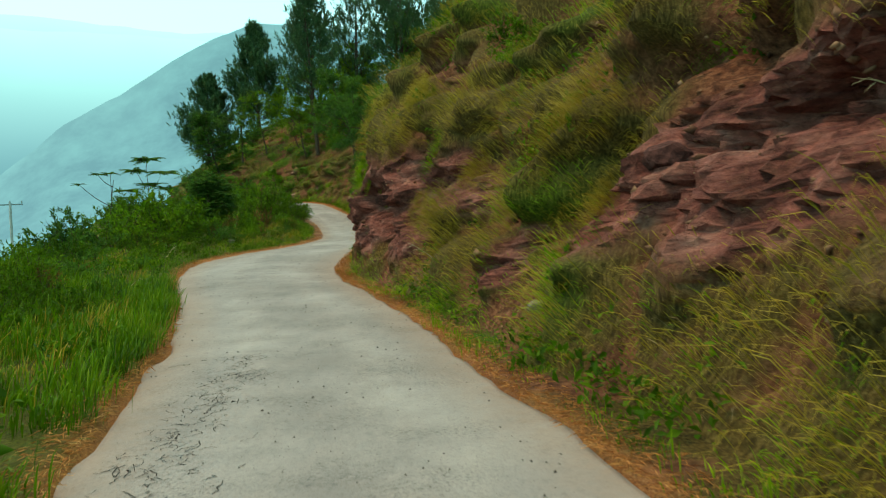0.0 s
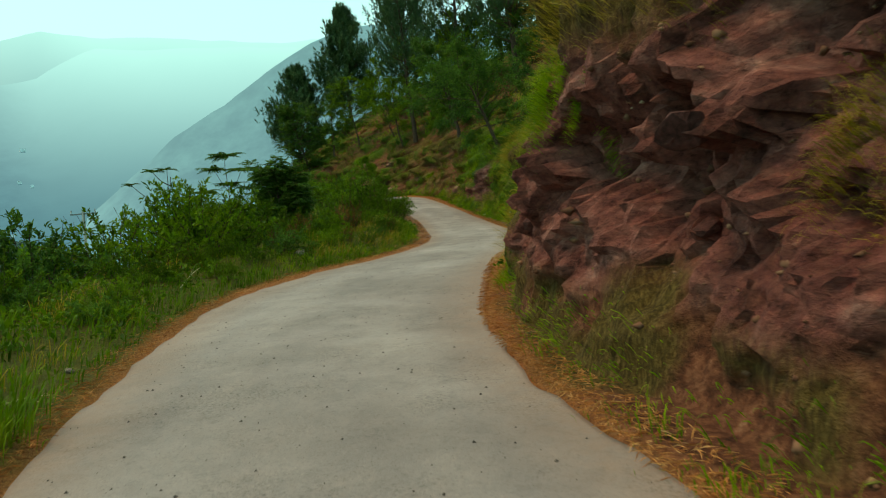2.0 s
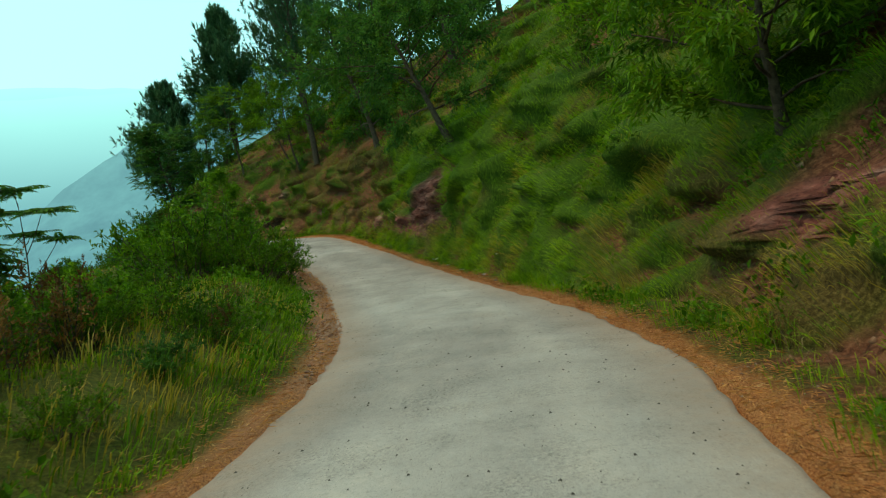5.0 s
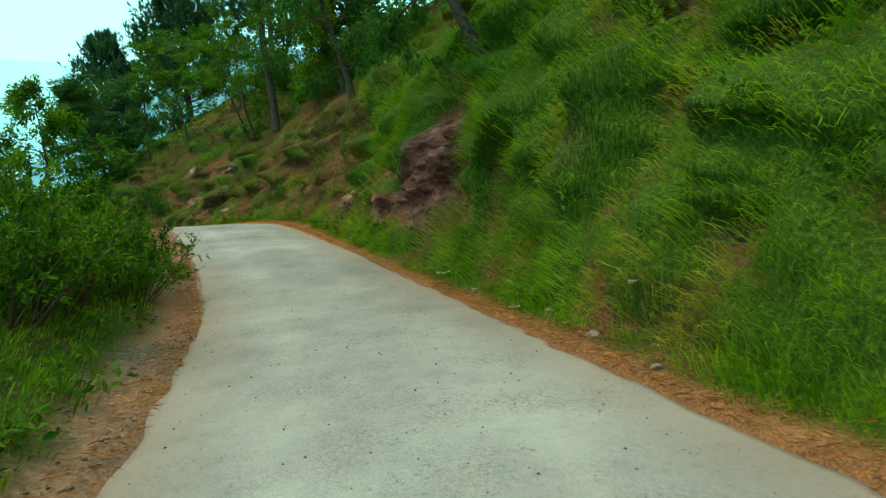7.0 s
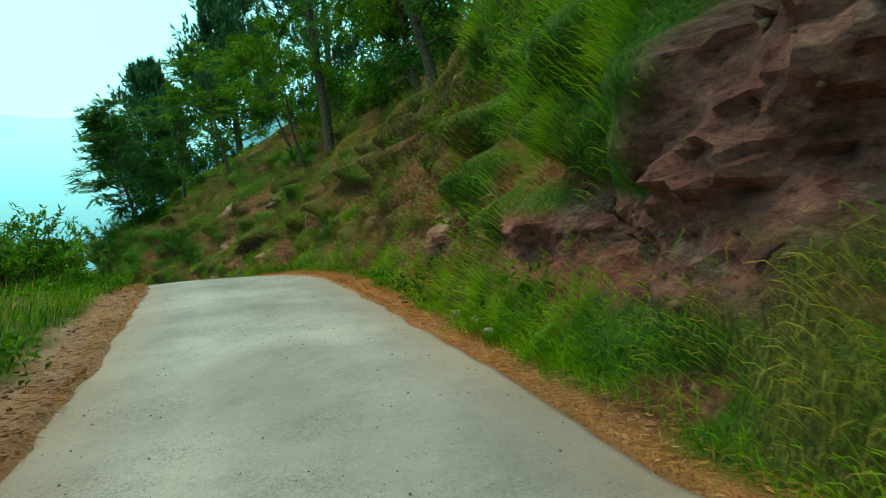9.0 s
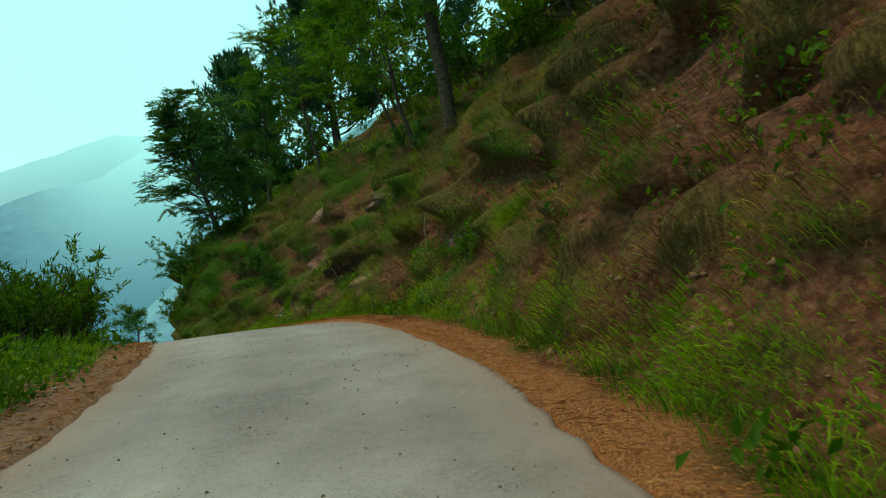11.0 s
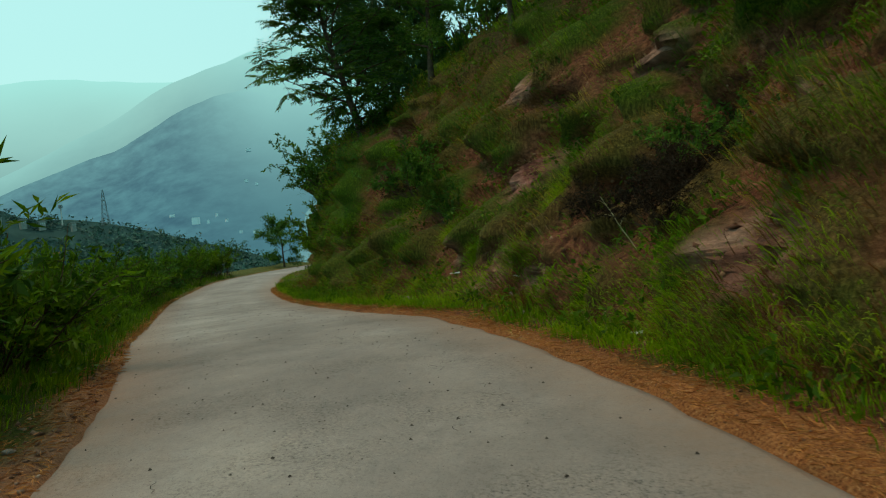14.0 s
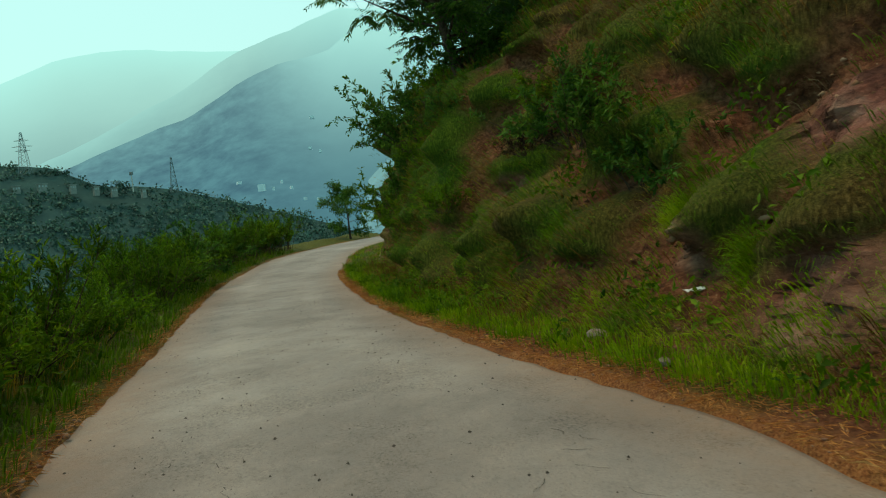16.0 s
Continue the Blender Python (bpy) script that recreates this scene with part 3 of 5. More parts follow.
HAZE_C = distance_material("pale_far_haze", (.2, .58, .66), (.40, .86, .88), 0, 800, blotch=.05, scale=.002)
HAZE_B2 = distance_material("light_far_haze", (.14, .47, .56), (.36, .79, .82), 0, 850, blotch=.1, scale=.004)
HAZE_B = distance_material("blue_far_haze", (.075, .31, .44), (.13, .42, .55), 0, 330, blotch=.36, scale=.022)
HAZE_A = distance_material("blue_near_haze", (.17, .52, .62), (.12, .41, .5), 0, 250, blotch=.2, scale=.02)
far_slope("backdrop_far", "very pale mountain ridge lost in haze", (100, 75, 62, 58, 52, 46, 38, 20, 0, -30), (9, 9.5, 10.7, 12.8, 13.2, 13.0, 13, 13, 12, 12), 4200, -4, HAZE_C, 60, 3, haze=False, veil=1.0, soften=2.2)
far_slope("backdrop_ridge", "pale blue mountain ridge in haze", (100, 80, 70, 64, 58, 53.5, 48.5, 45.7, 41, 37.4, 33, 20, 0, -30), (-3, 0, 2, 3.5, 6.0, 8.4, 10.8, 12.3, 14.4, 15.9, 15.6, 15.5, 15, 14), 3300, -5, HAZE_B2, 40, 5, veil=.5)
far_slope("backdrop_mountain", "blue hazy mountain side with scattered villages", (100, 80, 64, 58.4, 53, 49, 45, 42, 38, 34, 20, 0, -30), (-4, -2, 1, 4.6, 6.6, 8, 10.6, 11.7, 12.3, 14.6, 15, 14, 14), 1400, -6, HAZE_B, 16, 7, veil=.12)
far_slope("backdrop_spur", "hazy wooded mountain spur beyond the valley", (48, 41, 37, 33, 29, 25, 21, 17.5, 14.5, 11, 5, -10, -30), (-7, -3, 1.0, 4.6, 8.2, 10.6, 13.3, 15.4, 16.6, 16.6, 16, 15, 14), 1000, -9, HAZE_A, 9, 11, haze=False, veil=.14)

VALLEY = plain_material("valley_scrub", (.02, .05, .03), (.06, .11, .05), .05, .95, bump=.6, depth=2)
vx, vy = np.meshgrid(np.linspace(-2400, 500, 60), np.linspace(-700, 2600, 60), indexing="ij")
vp = np.stack([vx, vy, -70 + 0 * vx], -1).reshape(-1, 3)
vp[:, 2] += 25 * fbm(vp, 400, 13, 3)
tagged(new("valley_ground", mesh_from("valley_ground", vp, grid_faces(60, 60), VALLEY, True)), "dark green scrubby valley floor far below the road", "valley", kind="structure")


def ground_at(x, y):
    return float(gp[np.argmin((gp[:, 0] - x) ** 2 + (gp[:, 1] - y) ** 2), 2])


# ---- plants: building blocks ----
def unit(v):
    return v / np.maximum(np.linalg.norm(v, axis=-1, keepdims=True), 1e-9)


def leaf_cloud(root, way, length, width, rng, fold=.25):
    """One pointed leaf at each root along its way: four corners, folded along the middle."""
    n = len(root)
    way = unit(way)
    side = unit(np.cross(way, unit(rng.normal(size=(n, 3)) * .6 + (0, 0, 1))))
    lift = np.cross(side, way)
    length, width = np.broadcast_to(length, n)[:, None], np.broadcast_to(width, n)[:, None]
    mid = root + way * length * .45
    v = np.stack([root, mid + side * width * .5 + lift * width * fold, root + way * length - lift * length * .12, mid - side * width * .5 + lift * width * fold], 1).reshape(-1, 3)
    a = np.arange(n) * 4
    return v, np.concatenate([np.stack([a, a + 1, a + 2], 1), np.stack([a, a + 2, a + 3], 1)])


def tubes(paths, sides=6):
    """Round tapering stems; each path is (points, radii)."""
    verts, faces, base = [], [], 0
    ang = np.arange(sides) * 2 * math.pi / sides
    for pts, rad in paths:
        pts, rad = np.asarray(pts, float), np.asarray(rad, float)
        tang = unit(np.gradient(pts, axis=0))
        ref = np.where(np.abs(tang[:, 2:3]) > .9, np.array([[1., 0, 0]]), np.array([[0, 0, 1.]]))
        u = unit(np.cross(tang, ref))
        w = np.cross(tang, u)
        ring = pts[:, None, :] + rad[:, None, None] * (np.cos(ang)[None, :, None] * u[:, None, :] + np.sin(ang)[None, :, None] * w[:, None, :])
        verts.append(ring.reshape(-1, 3))
        k = len(pts)
        i, j = np.meshgrid(np.arange(k - 1), np.arange(sides), indexing="ij")
        a = base + i * sides + j
        b = base + i * sides + (j + 1) % sides
        faces.append(np.stack([a, b, b + sides, a + sides], -1).reshape(-1, 4))
        base += k * sides
    return np.vstack(verts), np.vstack(faces)


def wooden(name, stem, rad, wood):
    v1, f1 = tubes([(stem, rad)], 9)
    v2, f2 = tubes(wood, 3)
    return mesh_from(name, np.vstack([v1, v2]), [f1, f2 + len(v1)], BARK, True)


def bent(start, way, length, rng, wander=.12, droop=0.0, n=7):
    """A wandering stem from start."""
    pts, d = [np.array(start, float)], unit(np.array(way, float))
    for _ in range(n - 1):
        d = unit(d + rng.normal(size=3) * wander + np.array([0, 0, -droop]))
        pts.append(pts[-1] + d * length / (n - 1))
    return np.array(pts)


def at_path(pts, u):
    k = np.clip(u, 0, .999) * (len(pts) - 1)
    i = k.astype(int)
    f = (k - i)[:, None]
    return pts[i] * (1 - f) + pts[i + 1] * f, unit(pts[i + 1] - pts[i])


def plant(name, x, y, label, category, group="", sink=.15, z=None):
    ob = new(name)
    ob.location = (x, y, (ground_at(x, y) if z is None else z) - sink)
    return tagged(ob, label, category, group)


# ---- trees ----
def broadleaf(name, x, y, label, seed, height, spread, trunk_r=.12, bare=.25, lean=(0, 0), limbs=12, twigs=9, sprays=9, leaf=(.16, .045), mat=None, open_top=.0, droop=.06, group="trees on the slope", z=None):
    rng = np.random.default_rng(seed)
    ob = plant(name, x, y, label, "tree", group, z=z)
    stem = bent((0, 0, 0), (lean[0], lean[1], 1), height * .93, rng, .07, -.03, 10)
    rad = trunk_r * np.linspace(1, .12, 10)
    rad[0] *= 1.35
    wood, roots, ways = [], [], []
    for i in range(limbs):
        u = bare + (1 - bare) * (i + rng.random()) / limbs
        p, t = at_path(stem, np.array([u]))
        a = i * 2.4 + rng.random() * .9
        shape = math.sin(math.pi * min(1, .22 + .75 * (u - bare) / (1 - bare + 1e-6)))
        out = np.array([math.cos(a), math.sin(a), .35 + .7 * (u - bare)])
        size = spread * (.55 + .5 * rng.random()) * (.35 + .75 * shape)
        limb = bent(p[0], out, size, rng, .16, droop, 6)
        wood.append((limb, trunk_r * (.42 - .25 * u) * np.linspace(1, .2, 6)))
        for _ in range(twigs):
            q, tw = at_path(limb, np.array([.25 + .75 * rng.random() ** .8]))
            d = unit(tw[0] + rng.normal(size=3) * .75 + np.array([0, 0, .1]))
            twig = bent(q[0], d, size * (.2 + .28 * rng.random()), rng, .16, droop * 2.2, 3)
            wood.append((twig, trunk_r * .07 * np.linspace(1, .3, 3)))
            k = rng.random(sprays) ** .7
            r, w = at_path(twig, k)
            roots.append(np.repeat(r, 6, 0) + rng.normal(size=(sprays * 6, 3)) * leaf[0] * .6)
            ways.append(np.repeat(w, 6, 0) + rng.normal(size=(sprays * 6, 3)) * .75 + np.array([0, 0, -.25]))
    part("trunk", wooden("trunk", stem, rad, wood), ob)
    roots, ways = np.vstack(roots), np.vstack(ways)
    v, f = leaf_cloud(roots, ways, leaf[0] * (.6 + .7 * rng.random(len(roots))), leaf[1] * (.7 + .6 * rng.random(len(roots))), rng)
    part("crown", mesh_from("crown", v, f, mat or DEEP), ob)
    return ob


def pine(name, x, y, label, seed, height, spread, trunk_r=.25, bare=.3, lean=(0, 0), whorls=17, group="pines on the slope", shoot=.8, z=None, dense=1.0):
    """A long-needled pine: whorls of up-swept limbs, each shoot ending in an upright brush of needles."""
    rng = np.random.default_rng(seed)
    ob = plant(name, x, y, label, "pine tree", group, z=z)
    stem = bent((0, 0, 0), (lean[0], lean[1], 1), height, rng, .022, -.03, 12)
    rad = trunk_r * np.linspace(1, .1, 12)
    wood, bases, axes, sizes = [], [], [], []
    for i in range(whorls):
        u = bare + (1 - bare) * (i + .7 * rng.random()) / whorls
        v01 = (u - bare) / (1 - bare)
        reach = spread * min(1, .62 + 1.7 * v01) * (1 - v01) ** .7
        for j in range(int(4 + 3 * rng.random())):
            a = rng.random() * 2 * math.pi
            size = max(.5, reach * (.6 + .5 * rng.random()))
            p, _ = at_path(stem, np.array([u]))
            limb = bent(p[0], (math.cos(a), math.sin(a), .12 + .8 * v01), size, rng, .06, -.15, 6)
            wood.append((limb, trunk_r * .18 * (1 - .6 * v01) * np.linspace(1, .25, 6)))
            n = int((4 + 3.4 * size) * dense)
            q, t = at_path(limb, .28 + .72 * rng.random(n) ** .65)
            q = q + rng.normal(size=(n, 3)) * size * .09 * (1, 1, .7)
            bases.append(np.vstack([q, limb[-1:]]))
            axes.append(unit(np.vstack([t, t[-1:]]) * .45 + rng.normal(size=(n + 1, 3)) * .3 + np.array([0, 0, .9])))
            sizes.append(shoot * (.6 + .6 * rng.random(n + 1)))
    top, _ = at_path(stem, np.linspace(.9, .999, 6))
    bases.append(top)
    axes.append(unit(rng.normal(size=(6, 3)) * .25 + np.array([0, 0, 1])))
    sizes.append(np.full(6, shoot))
    part("trunk", wooden("trunk", stem, rad, wood), ob)
    bases, axes, sizes = np.vstack(bases), np.vstack(axes), np.concatenate(sizes)
    k = 17
    B, A, S = np.repeat(bases, k, 0), np.repeat(axes, k, 0), np.repeat(sizes, k)
    f = rng.random((len(B), 1))
    ways = A * (.55 + .7 * f) + unit(rng.normal(size=B.shape)) * (.95 - .55 * f)
    v, f = leaf_cloud(B + A * S[:, None] * f * .75, ways, S * (.34 + .22 * rng.random(len(B))), S * .085, rng, 0)
    part("crown", mesh_from("crown", v, f, NEEDLE), ob)
    return ob


def frond_tree(name, x, y, label, seed, height, spread, trunk_r=.15, bare=.15, lean=(0, 0), limbs=18, twigs=7, fronds=6, frond=.6, leaflet=.13, mat=None, group="trees on the slope", z=None, droop=.16):
    """A tree with long feathered leaves: drooping stalks set with pairs of narrow leaflets, in rosettes at the twig ends."""
    rng = np.random.default_rng(seed)
    ob = plant(name, x, y, label, "tree", group, z=z)
    stem = bent((0, 0, 0), (lean[0], lean[1], 1), height * .9, rng, .06, -.03, 10)
    rad = trunk_r * np.linspace(1, .14, 10)
    rad[0] *= 1.3
    wood, roots, ways, size = [], [], [], []
    for i in range(limbs):
        u = bare + (1 - bare) * (i + rng.random()) / limbs
        p, _ = at_path(stem, np.array([u]))
        a = i * 2.4 + rng.random() * .8
        shape = math.sin(math.pi * min(1, .2 + .72 * (u - bare) / (1 - bare)))
        reach = spread * (.6 + .5 * rng.random()) * (.3 + .75 * shape)
        limb = bent(p[0], (math.cos(a), math.sin(a), .35 + .6 * (u - bare)), reach, rng, .13, -.02, 7)
        wood.append((limb, trunk_r * (.4 - .24 * u) * np.linspace(1, .2, 7)))
        for t_ in range(twigs):
            q, tw = at_path(limb, np.array([1.0 if t_ == 0 else .3 + .68 * rng.random() ** .8]))
            d = unit(tw[0] * .8 + rng.normal(size=3) * .6 + np.array([0, 0, .15]))
            twig = bent(q[0], d, reach * (.1 + .2 * rng.random()), rng, .12, -.02, 3)
            wood.append((twig, trunk_r * .06 * np.linspace(1, .4, 3)))
            for f_ in range(fronds):
                a2 = f_ * 2.4 + rng.random()
                way = unit(d * .7 + np.array([math.cos(a2), math.sin(a2), .15 + .25 * rng.random()]))
                long = frond * (.65 + .55 * rng.random())
                rach = bent(twig[-1] + rng.normal(size=3) * .04, way, long, rng, .04, droop, 5)
                wood.append((rach[::2], .006 * np.linspace(1, .4, 3)))
                u2 = np.repeat(np.linspace(.2, 1, 8), 2)
                r, t = at_path(rach, u2)
                sd = unit(np.cross(t, (0, 0, 1)) + 1e-6) * np.tile([1, -1], 8)[:, None]
                roots.append(r)
                ways.append(t * .75 + sd + np.array([0, 0, -.35]) + rng.normal(size=r.shape) * .12)
                size.append(leaflet * (.75 + .5 * rng.random(16)) * (1.15 - .45 * u2))
    part("trunk", wooden("trunk", stem, rad, wood), ob)
    size = np.concatenate(size)
    v, f = leaf_cloud(np.vstack(roots), np.vstack(ways), size * 1.25, size * .34, rng)
    part("crown", mesh_from("crown", v, f, mat or DEEP), ob)
    return ob


def umbrella_tree(name, x, y, label, seed, top, tiers, radius, mat=None):
    """A thin-stemmed tree with flat tiers of long drooping leaves; top is the height of its crown above the sea of the plan."""
    rng = np.random.default_rng(seed)
    z = ground_at(x, y)
    ob = plant(name, x, y, label, "tree", "trees below the road", z=z)
    h = top - z + .15
    stem = bent((0, 0, 0), (.03, .02, 1), h, rng, .04, -.02, 9)
    rad = .06 * np.linspace(1.2, .3, 9)
    wood, roots, ways, size = [], [], [], []
    for dx, dy, dz, r in tiers:
        tip = np.array([dx * radius, dy * radius, h + dz])
        p, _ = at_path(stem, np.array([max(.3, min(.97, (h + dz - 1.2 * abs(dx) * radius - .4) / h))]))
        limb = np.linspace(p[0], tip, 5) + np.array([0, 0, 1]) * (np.array([0, -.1, -.15, -.1, 0])[:, None])
        wood.append((limb, .035 * np.linspace(1, .5, 5)))
        for k in range(int(11 * r + 5)):
            a = rng.random() * 2 * math.pi
            d = np.array([math.cos(a), math.sin(a), .12 + .2 * rng.random()])
            rach = bent(tip, d, r * (.75 + .45 * rng.random()), rng, .05, .09, 6)
            wood.append((rach, .01 * np.linspace(1, .5, 6)))
            u = np.repeat(np.linspace(.15, 1, 11), 2)
            q, t = at_path(rach, u)
            sd = unit(np.cross(t, (0, 0, 1))) * np.tile([1, -1], 11)[:, None]
            roots.append(q)
            ways.append(t * .5 + sd + np.array([0, 0, -.3]))
            size.append(.3 * r * (1.15 - .6 * u))
    part("trunk", wooden("trunk", stem, rad, wood), ob)
    v, f = leaf_cloud(np.vstack(roots), np.vstack(ways), np.concatenate(size), np.concatenate(size) * .33, rng)
    part("crown", mesh_from("crown", v, f, mat or DEEP), ob)
    return ob


# ---- shrubs: four kinds, each built once ----
def shrub_meshes(seed, height, spread, stems, leaves, leaf, upright, mat):
    rng = np.random.default_rng(seed)
    wood, roots, ways = [], [], []
    for i in range(stems):
        a, k = rng.random() * 2 * math.pi, rng.random() ** .6
        out = np.array([math.cos(a) * k * (1 - upright * .75), math.sin(a) * k * (1 - upright * .75), .5 + upright * .7])
        b = np.array([math.cos(a), math.sin(a), 0]) * spread * .55 * k * (.3 + upright * .7)
        pts = bent(b, out, height * (.55 + .5 * rng.random()), rng, .12, .03 * (1 - upright), 7)
        wood.append((pts[::2], .014 * np.linspace(1, .25, 4)))
        for k in range(5):
            q, t = at_path(pts, np.array([.25 + .7 * rng.random()]))
            tw = bent(q[0], t[0] + rng.normal(size=3) * (.75 - .35 * upright), height * (.12 + .2 * rng.random()), rng, .15, .02, 5)
            if k < 2:
                wood.append((tw[::4], .006 * np.linspace(1, .4, 2)))
            u = rng.random(leaves)
            r, w = at_path(tw, u)
            roots.append(r + rng.normal(size=(leaves, 3)) * .02)
            ways.append(w * .8 + rng.normal(size=(leaves, 3)) * .8 + np.array([0, 0, .1 + .5 * upright]))
    v, f = tubes(wood, 3)
    stem_me = mesh_from("stem", v, f, BARK, True)
    roots, ways = np.vstack(roots), np.vstack(ways)
    v, f = leaf_cloud(roots, ways, leaf[0] * (.6 + .7 * rng.random(len(roots))), leaf[1] * (.7 + .5 * rng.random(len(roots))), rng)
    return stem_me, mesh_from("foliage", v, f, mat)


KINDS = {
    "willowy": [shrub_meshes(s, 1.5, 1.3, 36, 17, (.13, .032), .85, HEDGE) for s in (1, 2, 3)],
    "round": [shrub_meshes(s, 1.5, 1.9, 28, 18, (.115, .052), .25, SHRUB) for s in (4, 5, 6)],
    "fine": [shrub_meshes(s, 1.5, 1.7, 30, 22, (.09, .034), .45, HEDGE) for s in (10, 11)],
    "rusty": [shrub_meshes(9, 1.4, .5, 12, 14, (.08, .03), .95, RUST)],
    "brush": [shrub_meshes(s, 1.3, 1.9, 34, 16, (.1, .024), .2, BRUSH) for s in (12, 13)],
    "dark": [shrub_meshes(s, 1.6, 2.0, 28, 18, (.125, .058), .3, DEEP) for s in (7, 8)],
}
SHRUB_LABELS = {"brush": "tangle of dead dark brown brush in a hollow of the bank", "fine": "bushy green shrub with fine small leaves beside the road", "rusty": "withered orange-brown weed standing in the hedge", "willowy": "upright green shrub with narrow willowy leaves at the verge", "round": "rounded leafy green shrub on the grassy slope", "dark": "dense dark green shrub on the hillside"}
first = {}


def shrub(kind, p, size, seed, tall=1.0, group="shrubs"):
    variant = seed % len(KINDS[kind])
    m = pose(p[0], p[1], p[2] - .08, 0, 0, (seed * 67) % 360)
    if (kind, variant) not in first:
        ob = tagged(new("shrub"), SHRUB_LABELS[kind], "shrub", group)
        for nm, me in zip(("stem", "foliage"), KINDS[kind][variant]):
            part(nm, me, ob)
        first[kind, variant] = ob
        ob.matrix_basis = m
    else:
        ob = copy_thing(first[kind, variant], m)
    ob.scale = (size, size, size * tall)
    return ob


# ---- hillside trees ----
frond_tree("feathery_tree", -31.4, 98.7, "dark tree with long feathery drooping leaves on the spur", 11, 8.6, 3.5, .17, .1, (-.3, -.12), 34, 9, 6, .75, .18)
broadleaf("slender_tree", -27.7, 97.6, "slender dark tree with narrow dense crown on the slope", 12, 8.8, 1.9, .12, .15, (-.05, .0), 22, 9, 8, (.18, .05))
broadleaf("slender_tree", -16.9, 87.9, "thin leaning tree with sparse light leaves on the slope", 13, 7.5, 2.8, .1, .3, (-.42, .0), 18, 9, 8, (.18, .06), SHRUB)
broadleaf("slender_tree", -18.6, 92.5, "slender light green tree with airy crown on the slope", 58, 8, 2.8, .09, .25, (-.2, .0), 18, 9, 8, (.18, .06), SHRUB)
frond_tree("slender_tree", -23.8, 95.5, "slender light green tree with open feathery crown on the slope", 14, 9.2, 3.0, .09, .22, (-.08, .05), 17, 6, 5, .8, .17, SHRUB)
broadleaf("slender_tree", -20.0, 97.5, "slender light green tree with open crown on the slope", 15, 9, 2.8, .1, .2, (-.16, .05), 15, 9, 8, (.18, .06), SHRUB)
broadleaf("leaning_tree", -4.7, 56.9, "dark tree leaning out over the road from the bank", 16, 6.8, 4.0, .14, .22, (-.45, -.1), 22, 12, 9, (.2, .07))
broadleaf("broadleaf_tree", -9.0, 73.5, "dark green broadleaf tree high on the slope", 17, 9, 3.8, .17, .15, (-.2, 0), 18, 11, 9, (.2, .08))
broadleaf("broadleaf_tree", -17.5, 98.0, "light green broadleaf tree high on the slope", 18, 10, 4.2, .17, .1, (-.1, 0), 15, 9, 8, (.2, .08), SHRUB)
broadleaf("broadleaf_tree", -10.0, 63.0 + 17, "light green broadleaf tree high on the slope", 19, 8, 3.8, .17, .1, (-.1, 0), 18, 11, 9, (.2, .08), SHRUB)
pine("pine_tree", -37.7, 113.3, "tall dark pine with dense oval crown beyond the spur", 21, 26.3 - ground_at(-37.7, 113.3), 7.0, .3, .06, (0, 0), 27, shoot=1.25)
pine("pine_tree", -29.3, 113.4, "tall dark pine with dense oval crown beyond the spur", 22, 34.4 - ground_at(-29.3, 113.4), 7.6, .34, .05, (0, 0), 30, shoot=1.25)
pine("pine_tree", -15.3, 87.0, "tall pine with bare dark trunk and high crown on the slope", 23, 20.5, 6.0, .27, .34, (-.05, .02), 17, shoot=.9)
pine("pine_tree", -19.5, 108.0, "tall dark pine behind the slope", 24, 21, 6.6, .3, .1, (0, 0), 22, shoot=1.15)
pine("pine_tree", -9.5, 84.5, "tall dark pine high on the slope", 25, 19, 6.8, .3, .14, (-.04, 0), 20)
pine("pine_tree", -3.5, 76.0, "tall dark pine high on the slope", 26, 18, 6.8, .3, .14, (-.04, 0), 19)
pine("pine_tree", 2.5, 68.0, "tall dark pine high on the slope", 27, 17, 6.8, .3, .14, (-.03, 0), 19)

for k, (s, e, h, r) in enumerate(((73, 12, 8.5, 3.6), (78, 14.5, 10, 4.0), (83, 12.5, 8.5, 3.6), (66, 12.5, 8.5, 3.8))):
    p = surface(np.array([s]), np.array([along(LINE[:, 3], s) + e]))[0]
    broadleaf("broadleaf_tree", p[0], p[1], "dense dark green broadleaf tree in the wood above the road", 60 + k, h, r, .16, .12, (-.12, 0), 18, 10, 8, (.27, .11), SHRUB if k == 2 else DEEP)
for k, (s, e, h) in enumerate(((90, 24, 17), (80, 22, 16))):
    p = surface(np.array([s]), np.array([along(LINE[:, 3], s) + e]))[0]
    pine("pine_tree", p[0], p[1], "tall dark pine in the wood above the road", 80 + k, h, 5.6, .28, .15, (-.03, 0), 20, shoot=1.15)
broadleaf("broadleaf_tree", -9.9, 89.8, "bright yellow-green broadleaf tree on the upper slope", 75, 7.5, 3.4, .13, .08, (-.1, -.1), 20, 11, 8, (.24, .1), SHRUB)
broadleaf("broadleaf_tree", -10.5, 82.2, "bright yellow-green broadleaf tree on the upper slope", 76, 6.5, 3.0, .12, .08, (-.15, -.1), 20, 11, 8, (.22, .09), SHRUB)

